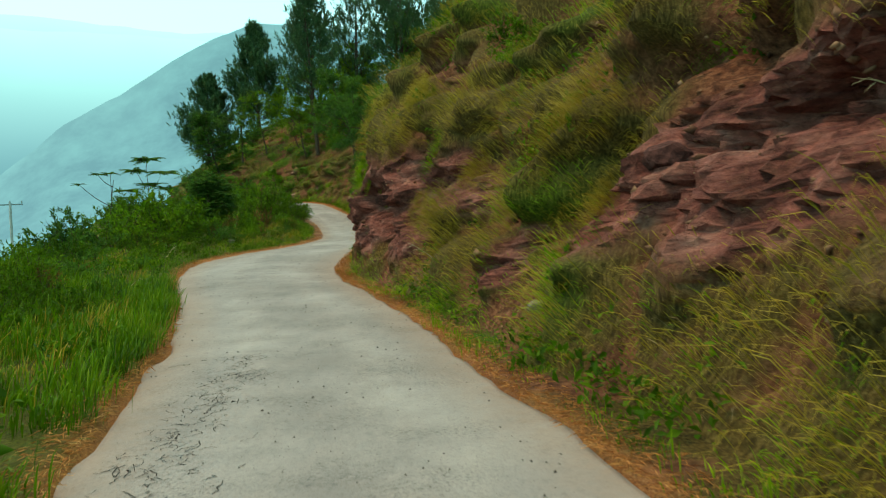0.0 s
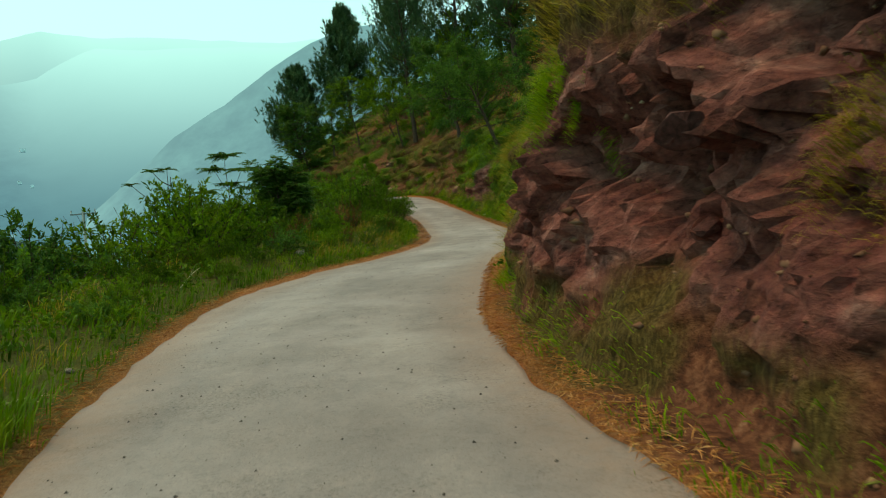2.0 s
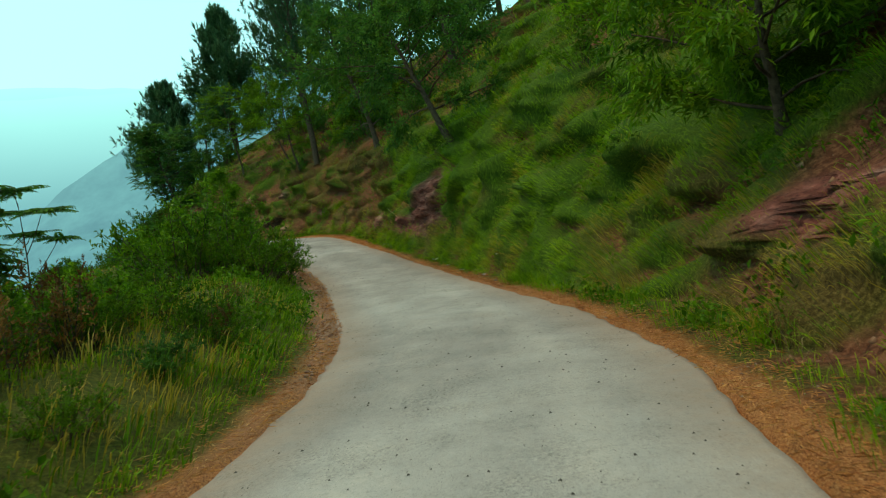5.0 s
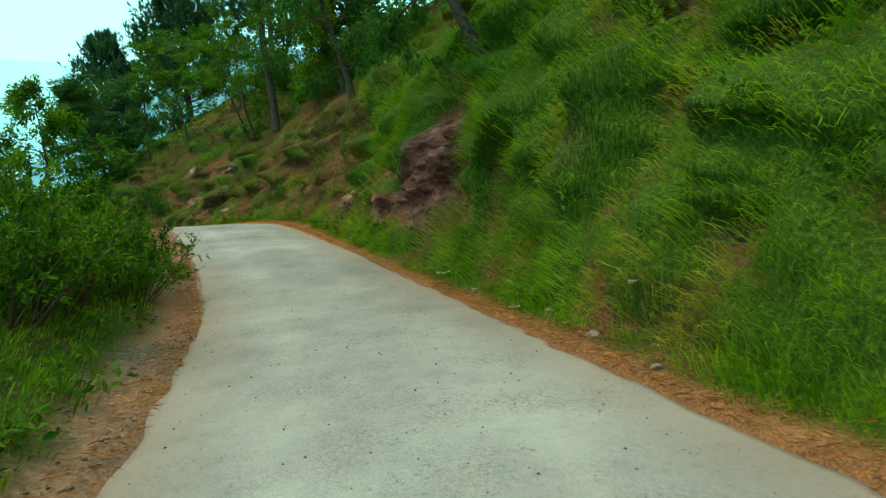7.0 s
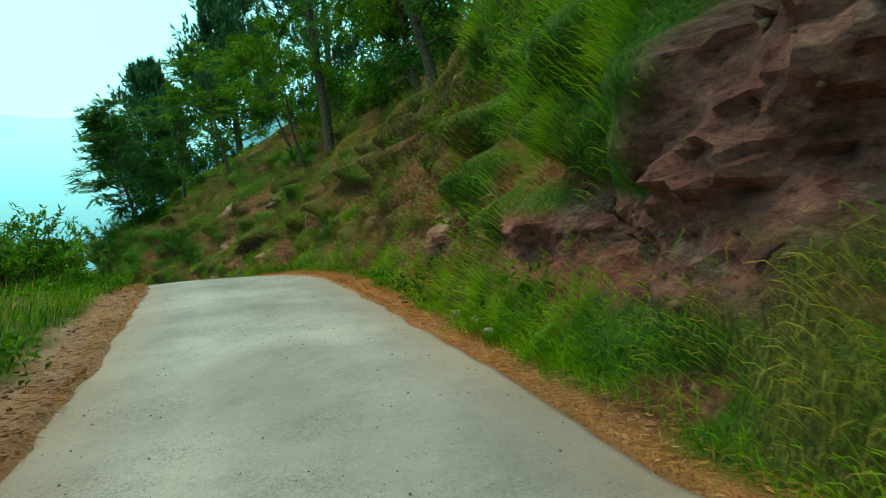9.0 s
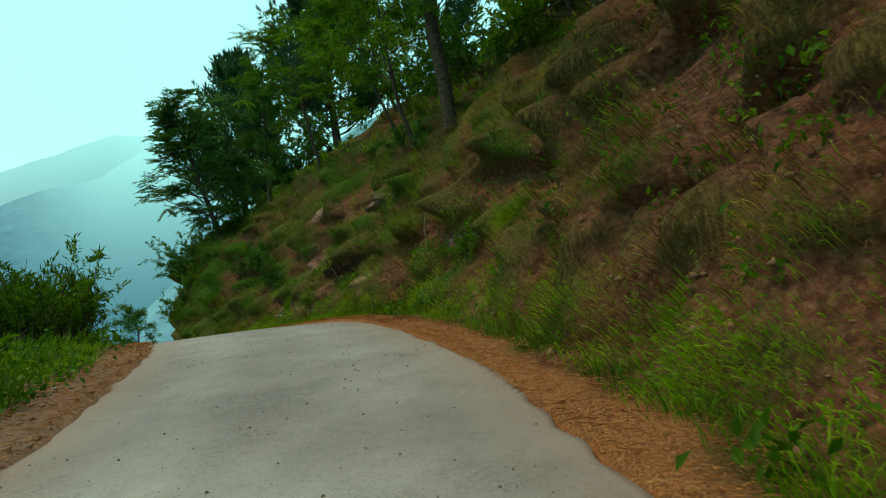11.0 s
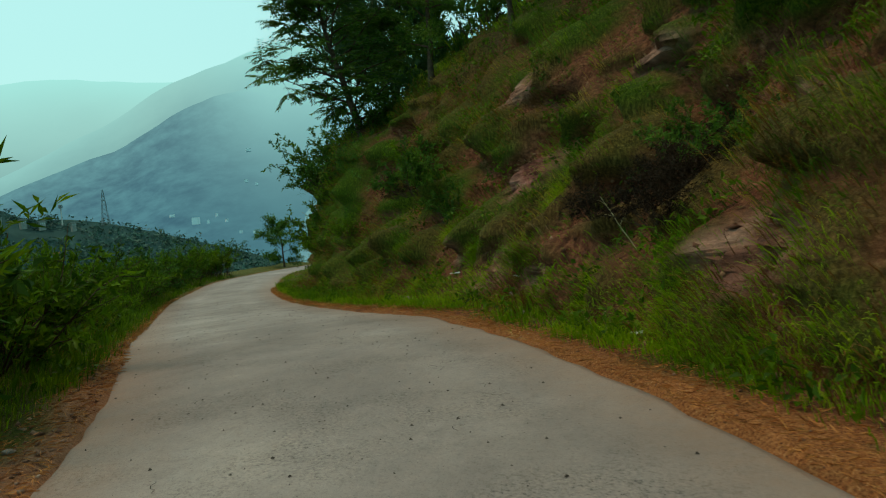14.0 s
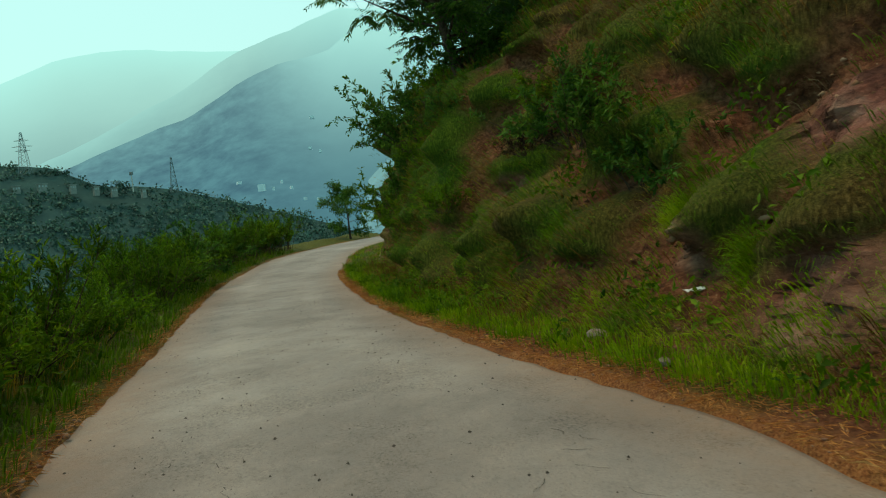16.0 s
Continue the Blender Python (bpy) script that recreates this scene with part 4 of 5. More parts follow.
# ---- trees below the road ----
umbrella_tree("umbrella_tree", -28.9, 68.5, "thin tree with flat tiers of drooping dark leaves", 31, 8.6, [(0, 0, .4, 1.5), (-.6, .2, -.6, 1.3), (.7, -.1, -.9, 1.5), (-.1, .6, -1.9, 1.4), (.75, .4, -2.4, 1.2), (-.8, -.3, -2.6, 1.3)], 2.2)
umbrella_tree("umbrella_sapling", -23.6, 47.2, "thin bare-stemmed sapling with reddish-tipped leaf tufts", 32, 5.5, [(.3, 0, .3, .6), (1.1, .2, .35, .55), (-.9, -.2, -.35, .5)], 1.0)
umbrella_tree("umbrella_sapling", -21.0, 46.5, "small tree with one flat tuft of dark leaves", 33, 3.9, [(0, 0, .2, .9), (.4, .2, -.3, .7)], 1.0)
frond_tree("leafy_tree", -13.7, 40.8, "dense dark green feathery-leaved tree below the road edge", 34, 2.9, 1.75, .09, .08, (0, 0), 26, 10, 6, .42, .13, group="trees below the road")
frond_tree("leafy_tree", -16.8, 44.2, "dense dark green feathery-leaved tree below the road edge", 35, 3.3, 1.7, .09, .1, (0, 0), 22, 9, 6, .42, .13, group="trees below the road")
broadleaf("verge_tree", -57.9, 126.2, "small round-crowned tree beside the far bend", 36, 4.6, 2.7, .1, .15, (0, 0), 16, 9, 8, (.2, .07), group="trees below the road")
broadleaf("sapling", -13.3, 56.2, "light green feathery sapling behind the verge shrubs", 39, 4.0, 1.3, .05, .3, (0, 0), 16, 9, 8, (.11, .04), SHRUB, group="trees below the road")
broadleaf("bank_tree", 0.3, 41.6, "leafy tree with pale lance-shaped leaves on the bank", 37, 4.4, 2.9, .1, .03, (-.25, -.2), 24, 12, 10, (.2, .05), SHRUB)
broadleaf("bank_tree", 1.9, 38.3, "leafy tree with broad pale leaves on the bank", 38, 5.4, 2.6, .1, .12, (-.35, -.25), 15, 9, 7, (.17, .1), SHRUB)

# ---- shrubs ----
srng = np.random.default_rng(77)


def place(s, d):
    return surface(np.array([s]), np.array([d]))[0]


def beside(s, e):
    """d of a spot e metres outside the road's edge; left is minus."""
    return (along(LINE[:, 3], s) + abs(e)) * (1 if e > 0 else -1)


n = 0
# verge hedge on the valley side
for s, e, size, kind in ((52.2, -1.9, 1.0, "fine"), (53.4, -1.9, 1.15, "fine"), (54.6, -2.1, 1.2, "fine"), (52.8, -3.6, 1.9, "fine"), (56, -1.1, .95, "fine"), (57.1, -1.25, 1.0, "fine"), (58.3, -1.7, 1.0, "fine"), (57.4, -2.4, 1.25, "fine"), (59.6, -2.6, 1.0, "fine"), (54.4, -4.0, 1.9, "fine"), (73.6, -2.6, 1.15, "round"), (74.8, -3.4, 1.3, "round"), (76, -3.2, 1.1, "willowy"), (83.5, -2.3, 1.25, "willowy"), (84.8, -2.0, 1.35, "willowy"),
                         (85.6, -2.9, 1.4, "willowy"), (86.6, -1.9, 1.25, "willowy"), (87.6, -2.6, 1.35, "willowy"), (88.6, -1.7, 1.15, "round"), (89.8, -2.2, 1.3, "willowy"), (91, -1.6, 1.2, "willowy"), (92.1, -2.4, 1.25, "willowy"),
                         (93.2, -1.5, 1.15, "willowy"), (94.3, -1.9, 1.2, "round"), (95.4, -1.4, 1.1, "willowy"), (96.5, -1.9, 1.15, "willowy"), (97.7, -1.5, 1.0, "willowy"), (99, -1.3, .9, "round"), (100.5, -1.6, .95, "willowy"), (102.5, -1.4, .8, "round"), (104.5, -1.9, 1.0, "willowy"),
                         (90.2, -2.4, 1.35, "rusty"), (91.4, -1.9, 1.2, "rusty"), (89.0, -2.0, 1.1, "rusty"), *((106 + 1.25 * k, -1.5 - .9 * ((k * 37) % 10) / 10, 1.05 + .35 * ((k * 53) % 10) / 10, "willowy") for k in range(20))):
    if kind == "willowy" and n % 3 == 0:
        kind = "dark" if n % 2 else "fine"
    shrub(kind, place(s, beside(s, e)), size * (.72 + .5 * srng.random()), n, group="shrubs along the valley verge")
    n += 1
# scrub on the slope below the road
for s, e, size, kind in ((3.5, 2.7, .6, "fine"), (5.2, 2.6, .7, "fine"), (6.4, 3.0, .9, "willowy"), (7.6, 2.5, .75, "fine"), (9, 2.7, .9, "fine"), (10.4, 2.5, .85, "round"), (11.8, 2.8, 1.0, "fine"), (13.2, 2.7, .95, "fine"), (14.8, 3.0, 1.1, "willowy"), (16.4, 3.1, 1.1, "fine"), (18, 3.4, 1.15, "fine"), (20, 3.6, 1.1, "fine"), (22, 3.9, 1.1, "fine"), (24.5, 4.1, 1.0, "fine"), (8.5, 3.4, .8, "dark"), (27, 2.9, .55, "fine"), (29, 3.3, .7, "fine"), (30.5, 2.8, .5, "round"), (32, 3.4, .75, "fine"), (33.6, 2.9, .55, "fine"), (35.2, 3.6, .8, "fine"), (36.8, 3.0, .6, "willowy"), (38.5, 3.4, .75, "fine"), (40, 2.9, .6, "fine"), (41.6, 3.3, .8, "round"), (43, 2.8, .7, "fine"), (37.6, 2.5, .8, "rusty"), (39.2, 2.6, .9, "rusty"), (34.4, 2.7, .7, "rusty"), (9.8, 4.6, .95, "willowy"), (11, 3.6, .85, "round"), (12.2, 5.0, 1.1, "dark"), (13.4, 3.9, .95, "willowy"), (14.6, 5.2, 1.2, "round"), (15.8, 4.2, 1.0, "dark"), (17, 5.6, 1.3, "round"), (18.3, 4.4, 1.0, "willowy"),
                         (19.6, 5.4, 1.2, "dark"), (21, 4.6, 1.05, "round"), (22.5, 5.4, 1.15, "willowy"), (24, 4.9, 1.0, "round"), (7, 4.6, .8, "round"), (5.5, 5.4, .9, "willowy"), (26, 5.2, 1.0, "dark"), (28, 5.6, 1.1, "round"), (30, 6, 1.1, "round")):
    shrub(kind, place(s, beside(s, -e)), size * steps(s, (2, .62), (22, .7), (28, 1)), n, group="shrubs on the slope below the road")
    n += 1
for s in (*np.arange(2, 14, 2.2), *np.arange(14, 52, 1.15), *np.arange(52, 74, 2.0)):
    e = 4.2 + 10 * srng.random() ** 1.2
    if 33 < s < 50:
        e += 2.0
    kind = ("round", "dark", "round", "willowy")[int(srng.random() * 4)]
    shrub(kind, place(s, -beside(s, e)), (.8 + .9 * srng.random() + e * .05) * steps(s, (2, .6), (24, .75), (34, 1)), n, group="shrubs on the slope below the road")
    n += 1
# low weeds and bushes standing in the valley verge
for k in range(70):
    s = 12 + 34 * srng.random()
    e = 1.1 + 2.9 * srng.random()
    shrub(("fine", "round", "willowy", "fine", "rusty", "dark")[int(srng.random() * 6)], place(s, -beside(s, e)), .22 + .3 * srng.random() + steps(s, (26, 0), (29, .14), (40, .14)) * (e > 1.8), n, group="low bushes in the valley verge")
    n += 1
# scrub on the bank
for s, e, size, kind in ((13.2, 3.3, .55, "round"), (14.5, 3.6, .6, "round"), (23.5, 2.2, .6, "round"), (27, 4.0, .8, "round"), (30, 5.5, 1.2, "dark"), (35, 5, 1.2, "dark"), (43, 5.5, 1.0, "round"), (47, 6, 1.1, "dark"), (50, 4.5, .8, "round"), (53.5, 6, 1.0, "round"),
                         (57.5, 5, .9, "round"), (64.5, 4.6, .9, "dark"), (66, 2.5, .5, "round"), (71, 6.5, 1.0, "dark"), (78.5, 1.9, .55, "round"), (82, 7, .9, "dark"), (88, 6, .8, "dark"), (85.8, 2.6, .7, "dark"), (86.6, 2.9, .6, "dark"), (94, 2.6, .85, "dark"), (95.2, 3.2, .9, "dark"), (108, 3.4, 1.3, "dark"), (109.5, 2.8, 1.2, "dark"),
                         (111, 3.8, 1.4, "dark"), (107, 4.4, 1.1, "round"), (112.5, 2.6, 1.1, "round"), (105.5, 2.5, .7, "round"), (114, 3.5, 1.3, "dark"), (103.5, 3.4, 1.0, "dark"), (105, 4.4, 1.2, "dark"), (106.5, 3.2, .9, "round"), (101.5, 2.6, .6, "round"), (99, 3.6, .7, "round")):
    shrub(kind, place(s, beside(s, e)), size, n, group="shrubs on the bank")
    n += 1
for s, e, size in ((84.9, 2.1, .5), (85.3, 2.4, .6), (85.7, 2.2, .6), (86.2, 2.45, .6), (86.6, 2.2, .5), (85.6, 2.8, .55), (86.2, 2.9, .5), (98.2, 3.3, .6), (98.9, 3.1, .6)):
    shrub("brush", place(s, beside(s, e)), size, n, group="shrubs on the bank")
    n += 1
# wood on the upper slope
for s in np.arange(26, 112, 4.6):
    e = 10 + 12 * srng.random()
    shrub(("dark", "round")[int(srng.random() * 2)], place(s, beside(s, e)), 1.2 + 1.3 * srng.random(), n, group="shrubs on the upper slope")
    n += 1


# ---- grass and herbs ----
def blades(root, up, out, length, width, rng, sag):
    """Arching grass blades, four corners each."""
    n = len(root)
    side = unit(np.cross(out + rng.normal(size=(n, 3)) * .3, up))
    length, width = length[:, None], width[:, None]
    lean = rng.random((n, 1)) * .75 + .25
    fall = np.array([0, 0, 1.]) * sag * lean
    p1 = root + (up * .42 + out * lean * .15) * length
    p2 = p1 + (up * (.3 - .12 * lean) + out * lean * .24 - fall * .35) * length
    tip = p2 + (up * (.16 - .1 * lean) + out * lean * .28 - fall * .9) * length
    v = np.stack([root, p1 + side * width * .5, p1 - side * width * .5, p2 + side * width * .3, p2 - side * width * .3, tip], 1).reshape(-1, 3)
    a = np.arange(n) * 6
    return v, np.concatenate([np.stack([a, a + 1, a + 2], 1), np.stack([a + 1, a + 3, a + 4], 1), np.stack([a + 1, a + 4, a + 2], 1), np.stack([a + 3, a + 5, a + 4], 1)])


def tufts(s, d, count, length, width, rng, hang, radius):
    """Roots, growth and lean of count blades in a tuft at each (s, d)."""
    p = surface(s, d)
    q = surface(s, d + .25 * np.sign(d))
    out = unit((p - q) * (1, 1, 0) * np.sign(hang))
    big = .45 + 1.1 * rng.random(len(s)) ** 1.6
    n = len(s)
    P, O, B = np.repeat(p, count, 0), np.repeat(out, count, 0), np.repeat(big, count)
    off = rng.normal(size=(n * count, 3)) * radius
    slope = np.repeat((q - p)[:, 2] / .25 * np.sign(1), count)
    along_d = -(off * O).sum(1)
    off[:, 2] = np.clip(slope * along_d * np.sign(hang), -.5, .5) - .04
    lean = unit(off * (1, 1, 0) + rng.normal(size=off.shape) * radius * .6 + O * radius * abs(hang)) * (.4 + .6 * rng.random((n * count, 1)))
    flat = np.clip(np.abs(slope), 0, 1.6)[:, None]
    up = unit(np.array([0, 0, 1]) + O * .55 * flat * np.sign(hang))
    return blades(P + off, up, lean, length * B * (.55 + .6 * rng.random(n * count)), width * (.7 + .6 * rng.random(n * count)), rng, .1 + .2 * flat)


def sow(name, label, mat, n, s_range, e_range, side, count, length, width, seed, hang, radius, keep):
    rng = np.random.default_rng(seed)
    s = s_range[0] + (s_range[1] - s_range[0]) * rng.random(n)
    e = e_range[0] + (e_range[1] - e_range[0]) * rng.random(n) ** 1.5
    d = side * (along(LINE[:, 3], s) + e)
    p = surface(s, d, False)
    h = bank(s, e)[0] if side > 0 else 0 * s
    ok = keep(s, e, h, p, rng)
    if side > 0:
        steep = (bank(s, e + .15)[0] - h) / .15
        ok &= rng.random(n) < np.sqrt(1 + steep ** 2) / 2.6
    v, f = tufts(s[ok], d[ok], count, length, width, rng, hang, radius)
    return tagged(new(name, mesh_from(name, v, f, mat)), label, "grass", kind="stuff")


def cover(s, e, h, p, rng, bare_cut=.45):
    return (rock_mask(s, h) + .35 * fbm(p, 1.1, 31, 3) + steps(s, (13, 0), (16, .25), (25, .25), (28, 0)) < bare_cut) & (dents(s, h) < .32) & (turf(s, p) > .15 * (rng.random(len(s)) - .5)) & (e > .28 + .22 * fbm(p, .9, 72, 2) + steps(s, (60, 0), (72, .35), (84, .3), (95, 0)))


def left_mown(s, e, h, p, r):
    return (e > bare_left(s) * (1 + .3 * fbm(p, 1.1, 86, 2)) + .22 * fbm(p, .5, 87, 2)) & (fbm(p, .9, 75, 2) > -.5)


def mown(margin):
    return lambda s, e, h, p, r: (h < steps(s, (12, 1.1), (14, .3), (27, .3), (30, 1.1)) * (1 + .5 * fbm(p, 1.2, 78, 2))) & (e > margin + steps(s, (18, 0), (26, .2), (32, .32), (44, .3), (50, .16), (62, .16), (70, .5), (79, .45), (86, .2), (95, .05)) + .2 * fbm(p, .8, 74, 2)) & (fbm(p, .9, 75, 2) > -.4)


sow("bank_grass", "long green grass hanging in tufts down the bank", GRASS, 14300, (-6, 66), (.3, 8), 1, 14, .36, .0085, 101, .9, .11, lambda s, e, h, p, r: cover(s, e, h, p, r) & (dryness(s, p) < .5 + .2 * (r.random(len(s)) - .5)))
sow("shady_bank_grass", "deep green grass in tufts on the brown bank", VERGE, 9700, (66, 115), (.3, 8), 1, 14, .34, .0085, 121, .9, .11, lambda s, e, h, p, r: cover(s, e, h, p, r) & (dryness(s, p) < .5 + .2 * (r.random(len(s)) - .5)))
sow("dry_grass", "dry straw-coloured grass hanging in tufts down the bank", DRY, 21000, (-6, 115), (.7, 8), 1, 14, .42, .0075, 102, 1.1, .12, lambda s, e, h, p, r: cover(s, e, h, p, r, .5) & (dryness(s, p) > .42 + .5 * np.clip(1.25 - h, 0, 1) + .2 * (r.random(len(s)) - .5)) & (r.random(len(s)) < steps(s, (64, 1), (70, .3), (98, .3), (104, 1))))
sow("rusty_grass", "withered rust-brown grass and stalks on the bank", RUST, 7000, (64, 113), (.9, 8), 1, 8, .36, .011, 108, 1.1, .12, lambda s, e, h, p, r: (fbm(p, 2.2, 81, 2) > -.1) & (dents(s, h) < .5) & (rock_mask(s, h) < .5))
sow("upper_grass", "coarse green grass on the upper slope", GRASS, 3000, (-6, 116), (7.5, 24), 1, 7, .6, .055, 103, 1.0, .25, lambda s, e, h, p, r: fbm(p, 3, 73, 2) > -.3)
sow("slope_grass", "bright green grass in drifts on the upper bank", GRASS, 6500, (30, 70), (2.2, 11), 1, 11, .36, .013, 118, 1.0, .12, lambda s, e, h, p, r: (fbm(p, 1.8, 95, 3) > steps(s, (40, -.1), (62, -.1), (72, .05), (90, -.05))) & (dents(s, h) < .4) & (rock_mask(s, h) < .5))
sow("shady_slope_grass", "deep green grass in drifts on the upper bank", VERGE, 4500, (70, 108), (2.2, 11), 1, 11, .36, .013, 122, 1.0, .12, lambda s, e, h, p, r: (fbm(p, 1.8, 95, 3) > steps(s, (40, -.1), (62, -.1), (72, .05), (90, -.05))) & (dents(s, h) < .4) & (rock_mask(s, h) < .5))
sow("foot_grass", "short bright green grass at the foot of the bank", GRASS, 13000, (-6, 125), (.12, 2.2), 1, 10, .2, .01, 104, .8, .09, mown(.16))
sow("meadow_grass", "soft bright green grass on the wide valley verge", GRASS, 3000, (30, 90), (.4, 3.5), -1, 12, .22, .012, 114, .8, .1, lambda s, e, h, p, r: left_mown(s, e, h, p, r) & (fbm(p, 1.5, 84, 2) > -.4))
sow("strip_grass", "narrow strip of short bright grass below the bank", GRASS, 15000, (60, 113), (.35, 1.9), 1, 10, .22, .012, 113, .6, .09, lambda s, e, h, p, r: (e > steps(s, (60, .36), (66, .45), (72, .72), (80, .65), (86, .36), (95, .26)) + .2 * fbm(p, .9, 74, 2)) & (h < .6))
sow("verge_grass", "lush green grass along the valley verge", VERGE, 8000, (17, 128), (.2, 6), -1, 7, .38, .018, 105, .9, .1, lambda s, e, h, p, r: left_mown(s, e, h, p, r) & (fbm(p, 1.7, 83, 2) > -.12 - .5 * (e < 1.6)))
sow("lush_verge_grass", "tall lush bright green grass beside the road", VERGE, 4500, (-4, 18), (.15, 4.5), -1, 8, .46, .016, 109, .7, .1, lambda s, e, h, p, r: (e > .15 + .2 * fbm(p, .9, 76, 2)) & (fbm(p, 1.5, 77, 2) > -.6))
sow("dry_verge_grass", "dry olive grass and weeds on the valley verge", DRY, 5000, (3, 100), (.9, 8), -1, 7, .46, .014, 106, .9, .12, lambda s, e, h, p, r: (fbm(p, 1.7, 83, 2) < steps(s, (20, .05), (26, -.12))) & (e > bare_left(s) + .2))
sow("lower_grass", "coarse grass on the slope below the road", GRASS, 2000, (-6, 125), (5.5, 22), -1, 6, .6, .06, 107, .8, .25, lambda s, e, h, p, r: fbm(p, 3, 79, 2) > -.4)


sow("tussock_grass", "large bright tussocks of grass bulging from the bank", GRASS, 4200, (-4, 100), (.7, 6.5), 1, 44, .46, .0075, 110, 1.1, .15, lambda s, e, h, p, r: cover(s, e, h, p, r, .55) & (dryness(s, p) < .62) & (fbm(p, 1.3, 88, 2) > .02))
sow("dry_tussock_grass", "large straw-coloured tussocks of grass hanging from the bank", DRY, 2400, (-4, 66), (.9, 6), 1, 46, .55, .008, 111, 1.3, .17, lambda s, e, h, p, r: cover(s, e, h, p, r) & (dryness(s, p) > .3) & (r.random(len(s)) < .6))

sow("green_tufts", "short bright green tufts scattered over the brown bank", VERGE, 5200, (63, 106), (.7, 6), 1, 16, .26, .0075, 116, 1.0, .08, lambda s, e, h, p, r: (fbm(p, 1.4, 94, 3) > .08) & (dents(s, h) < .3) & (rock_mask(s, h) < .4))
sow("brown_tufts", "short withered red-brown tufts scattered over the bank", RUST, 5200, (63, 106), (.7, 6), 1, 14, .26, .007, 117, 1.3, .09, lambda s, e, h, p, r: (fbm(p, 1.4, 94, 3) < -.02) & (dents(s, h) < .6) & (rock_mask(s, h) < .5))


sow("rusty_tussock_grass", "withered brown tussocks hanging from the bank", RUST, 700, (66, 112), (.9, 6), 1, 36, .5, .01, 112, 1.3, .17, lambda s, e, h, p, r: (fbm(p, 2.2, 81, 2) > -.05) & (dents(s, h) < .4))


# roots and dead stalks hanging out of the washed-out soil
DEAD = leaf_material("dead_stalks", [(0, (.07, .035, .018)), (.5, (.2, .115, .055)), (1, (.42, .31, .18))], rough=.8, through_light=.1)
sow("hanging_roots", "pale dead stalks and roots hanging from the bank", DEAD, 2200, (2, 112), (.8, 5.5), 1, 9, .42, .007, 115, 1.5, .14, lambda s, e, h, p, r: (fbm(p, 1.6, 89, 2) > steps(s, (0, .3), (30, .35), (64, .3), (72, .12), (112, .15))) & (dents(s, h) < .8))


def drape(s, e, size, seed, mat, label):
    """One great tussock of grass hanging over the rock."""
    rng = np.random.default_rng(seed)
    n = 9
    v, f = tufts(s + rng.normal(size=n) * .2 * size, np.full(n, beside(s, e)) + rng.normal(size=n) * .08, 110, .36 * size, .0055, rng, 2.2, .1 * size)
    tagged(new("grass_tussock", mesh_from("grass_tussock", v, f, mat)), label, "grass tussock", "tussocks hanging over the rock")


for k, (s, e, size, mat) in enumerate(((18.9, 1.3, .6, GRASS), (15.3, 1.35, .75, DRY), (19.8, 1.75, 1.2, DRY), (17.4, 1.95, 1.1, DRY), (16.2, 2.1, 1.1, DRY), (18.6, 2.1, 1.3, DRY), (20.8, 2.0, 1.2, DRY), (27.1, 1.65, 1.2, DRY), (28.0, 1.7, 1.2, GRASS), (28.8, 2.0, 1.2, DRY), (27.6, 1.2, 1.0, GRASS), (26.6, 2.0, 1.4, DRY), (25.6, 1.9, 1.3, DRY), (24.2, 1.9, 1.3, DRY), (19.5, 1.45, .7, GRASS), (13.0, 1.9, 1.1, DRY), (15.2, 2.3, 1.2, DRY), (16.8, 1.7, .9, DRY), (9.6, 1.5, 1.0, DRY), (8.9, 2.0, 1.1, DRY), (22.5, 2.0, 1.1, GRASS), (14.6, 2.0, 1.1, GRASS), (12.3, 1.5, 1.2, DRY), (10.6, 1.8, 1.2, GRASS), (9.2, 2.3, 1.3, DRY), (7.6, 2.6, 1.3, GRASS), (6.2, 2.75, 1.4, DRY), (8.8, 1.6, 1.1, DRY), (54.0, 1.5, 1.1, GRASS), (53.2, 1.9, 1.1, GRASS), (55.4, 1.9, 1.2, GRASS), (61.6, 1.7, 1.2, GRASS), (63.0, 1.9, 1.2, GRASS), (60.0, 2.0, 1.2, GRASS), (80.6, 2.9, 1.2, DRY), (77.0, 2.4, 1.1, GRASS), (88.5, 1.7, 1.1, GRASS), (92.2, 2.2, 1.0, GRASS), (88.4, 2.5, 1.0, GRASS), (91.0, 1.8, .8, GRASS))):
    drape(s, e, size, 700 + k, mat, "large straw-coloured grass tussock hanging over the rock" if mat is DRY else "large bright green grass tussock bulging from the bank")


def herbs(name, label, n, s_range, e_range, side, seed, size, mat):
    rng = np.random.default_rng(seed)
    s = s_range[0] + (s_range[1] - s_range[0]) * rng.random(n)
    e = e_range[0] + (e_range[1] - e_range[0]) * rng.random(n)
    d = side * (along(LINE[:, 3], s) + e)
    p = surface(s, d)
    ok = (fbm(p, 1.8, seed, 2) > .02) & ((side < 0) | ((rock_mask(s, bank(s, e)[0]) < .3) & (dents(s, bank(s, e)[0]) < .3)))
    p = p[ok]
    k = 16
    P = np.repeat(p, k, 0) + rng.normal(size=(len(p) * k, 3)) * np.array([.1, .1, .07]) * size + np.array([0, 0, .12 * size])
    W = rng.normal(size=P.shape) + np.array([0, 0, .35])
    v, f = leaf_cloud(P, W, size * (.06 + .07 * rng.random(len(P))), size * (.03 + .03 * rng.random(len(P))), rng)
    tagged(new(name, mesh_from(name, v, f, mat)), label, "weeds", kind="stuff")


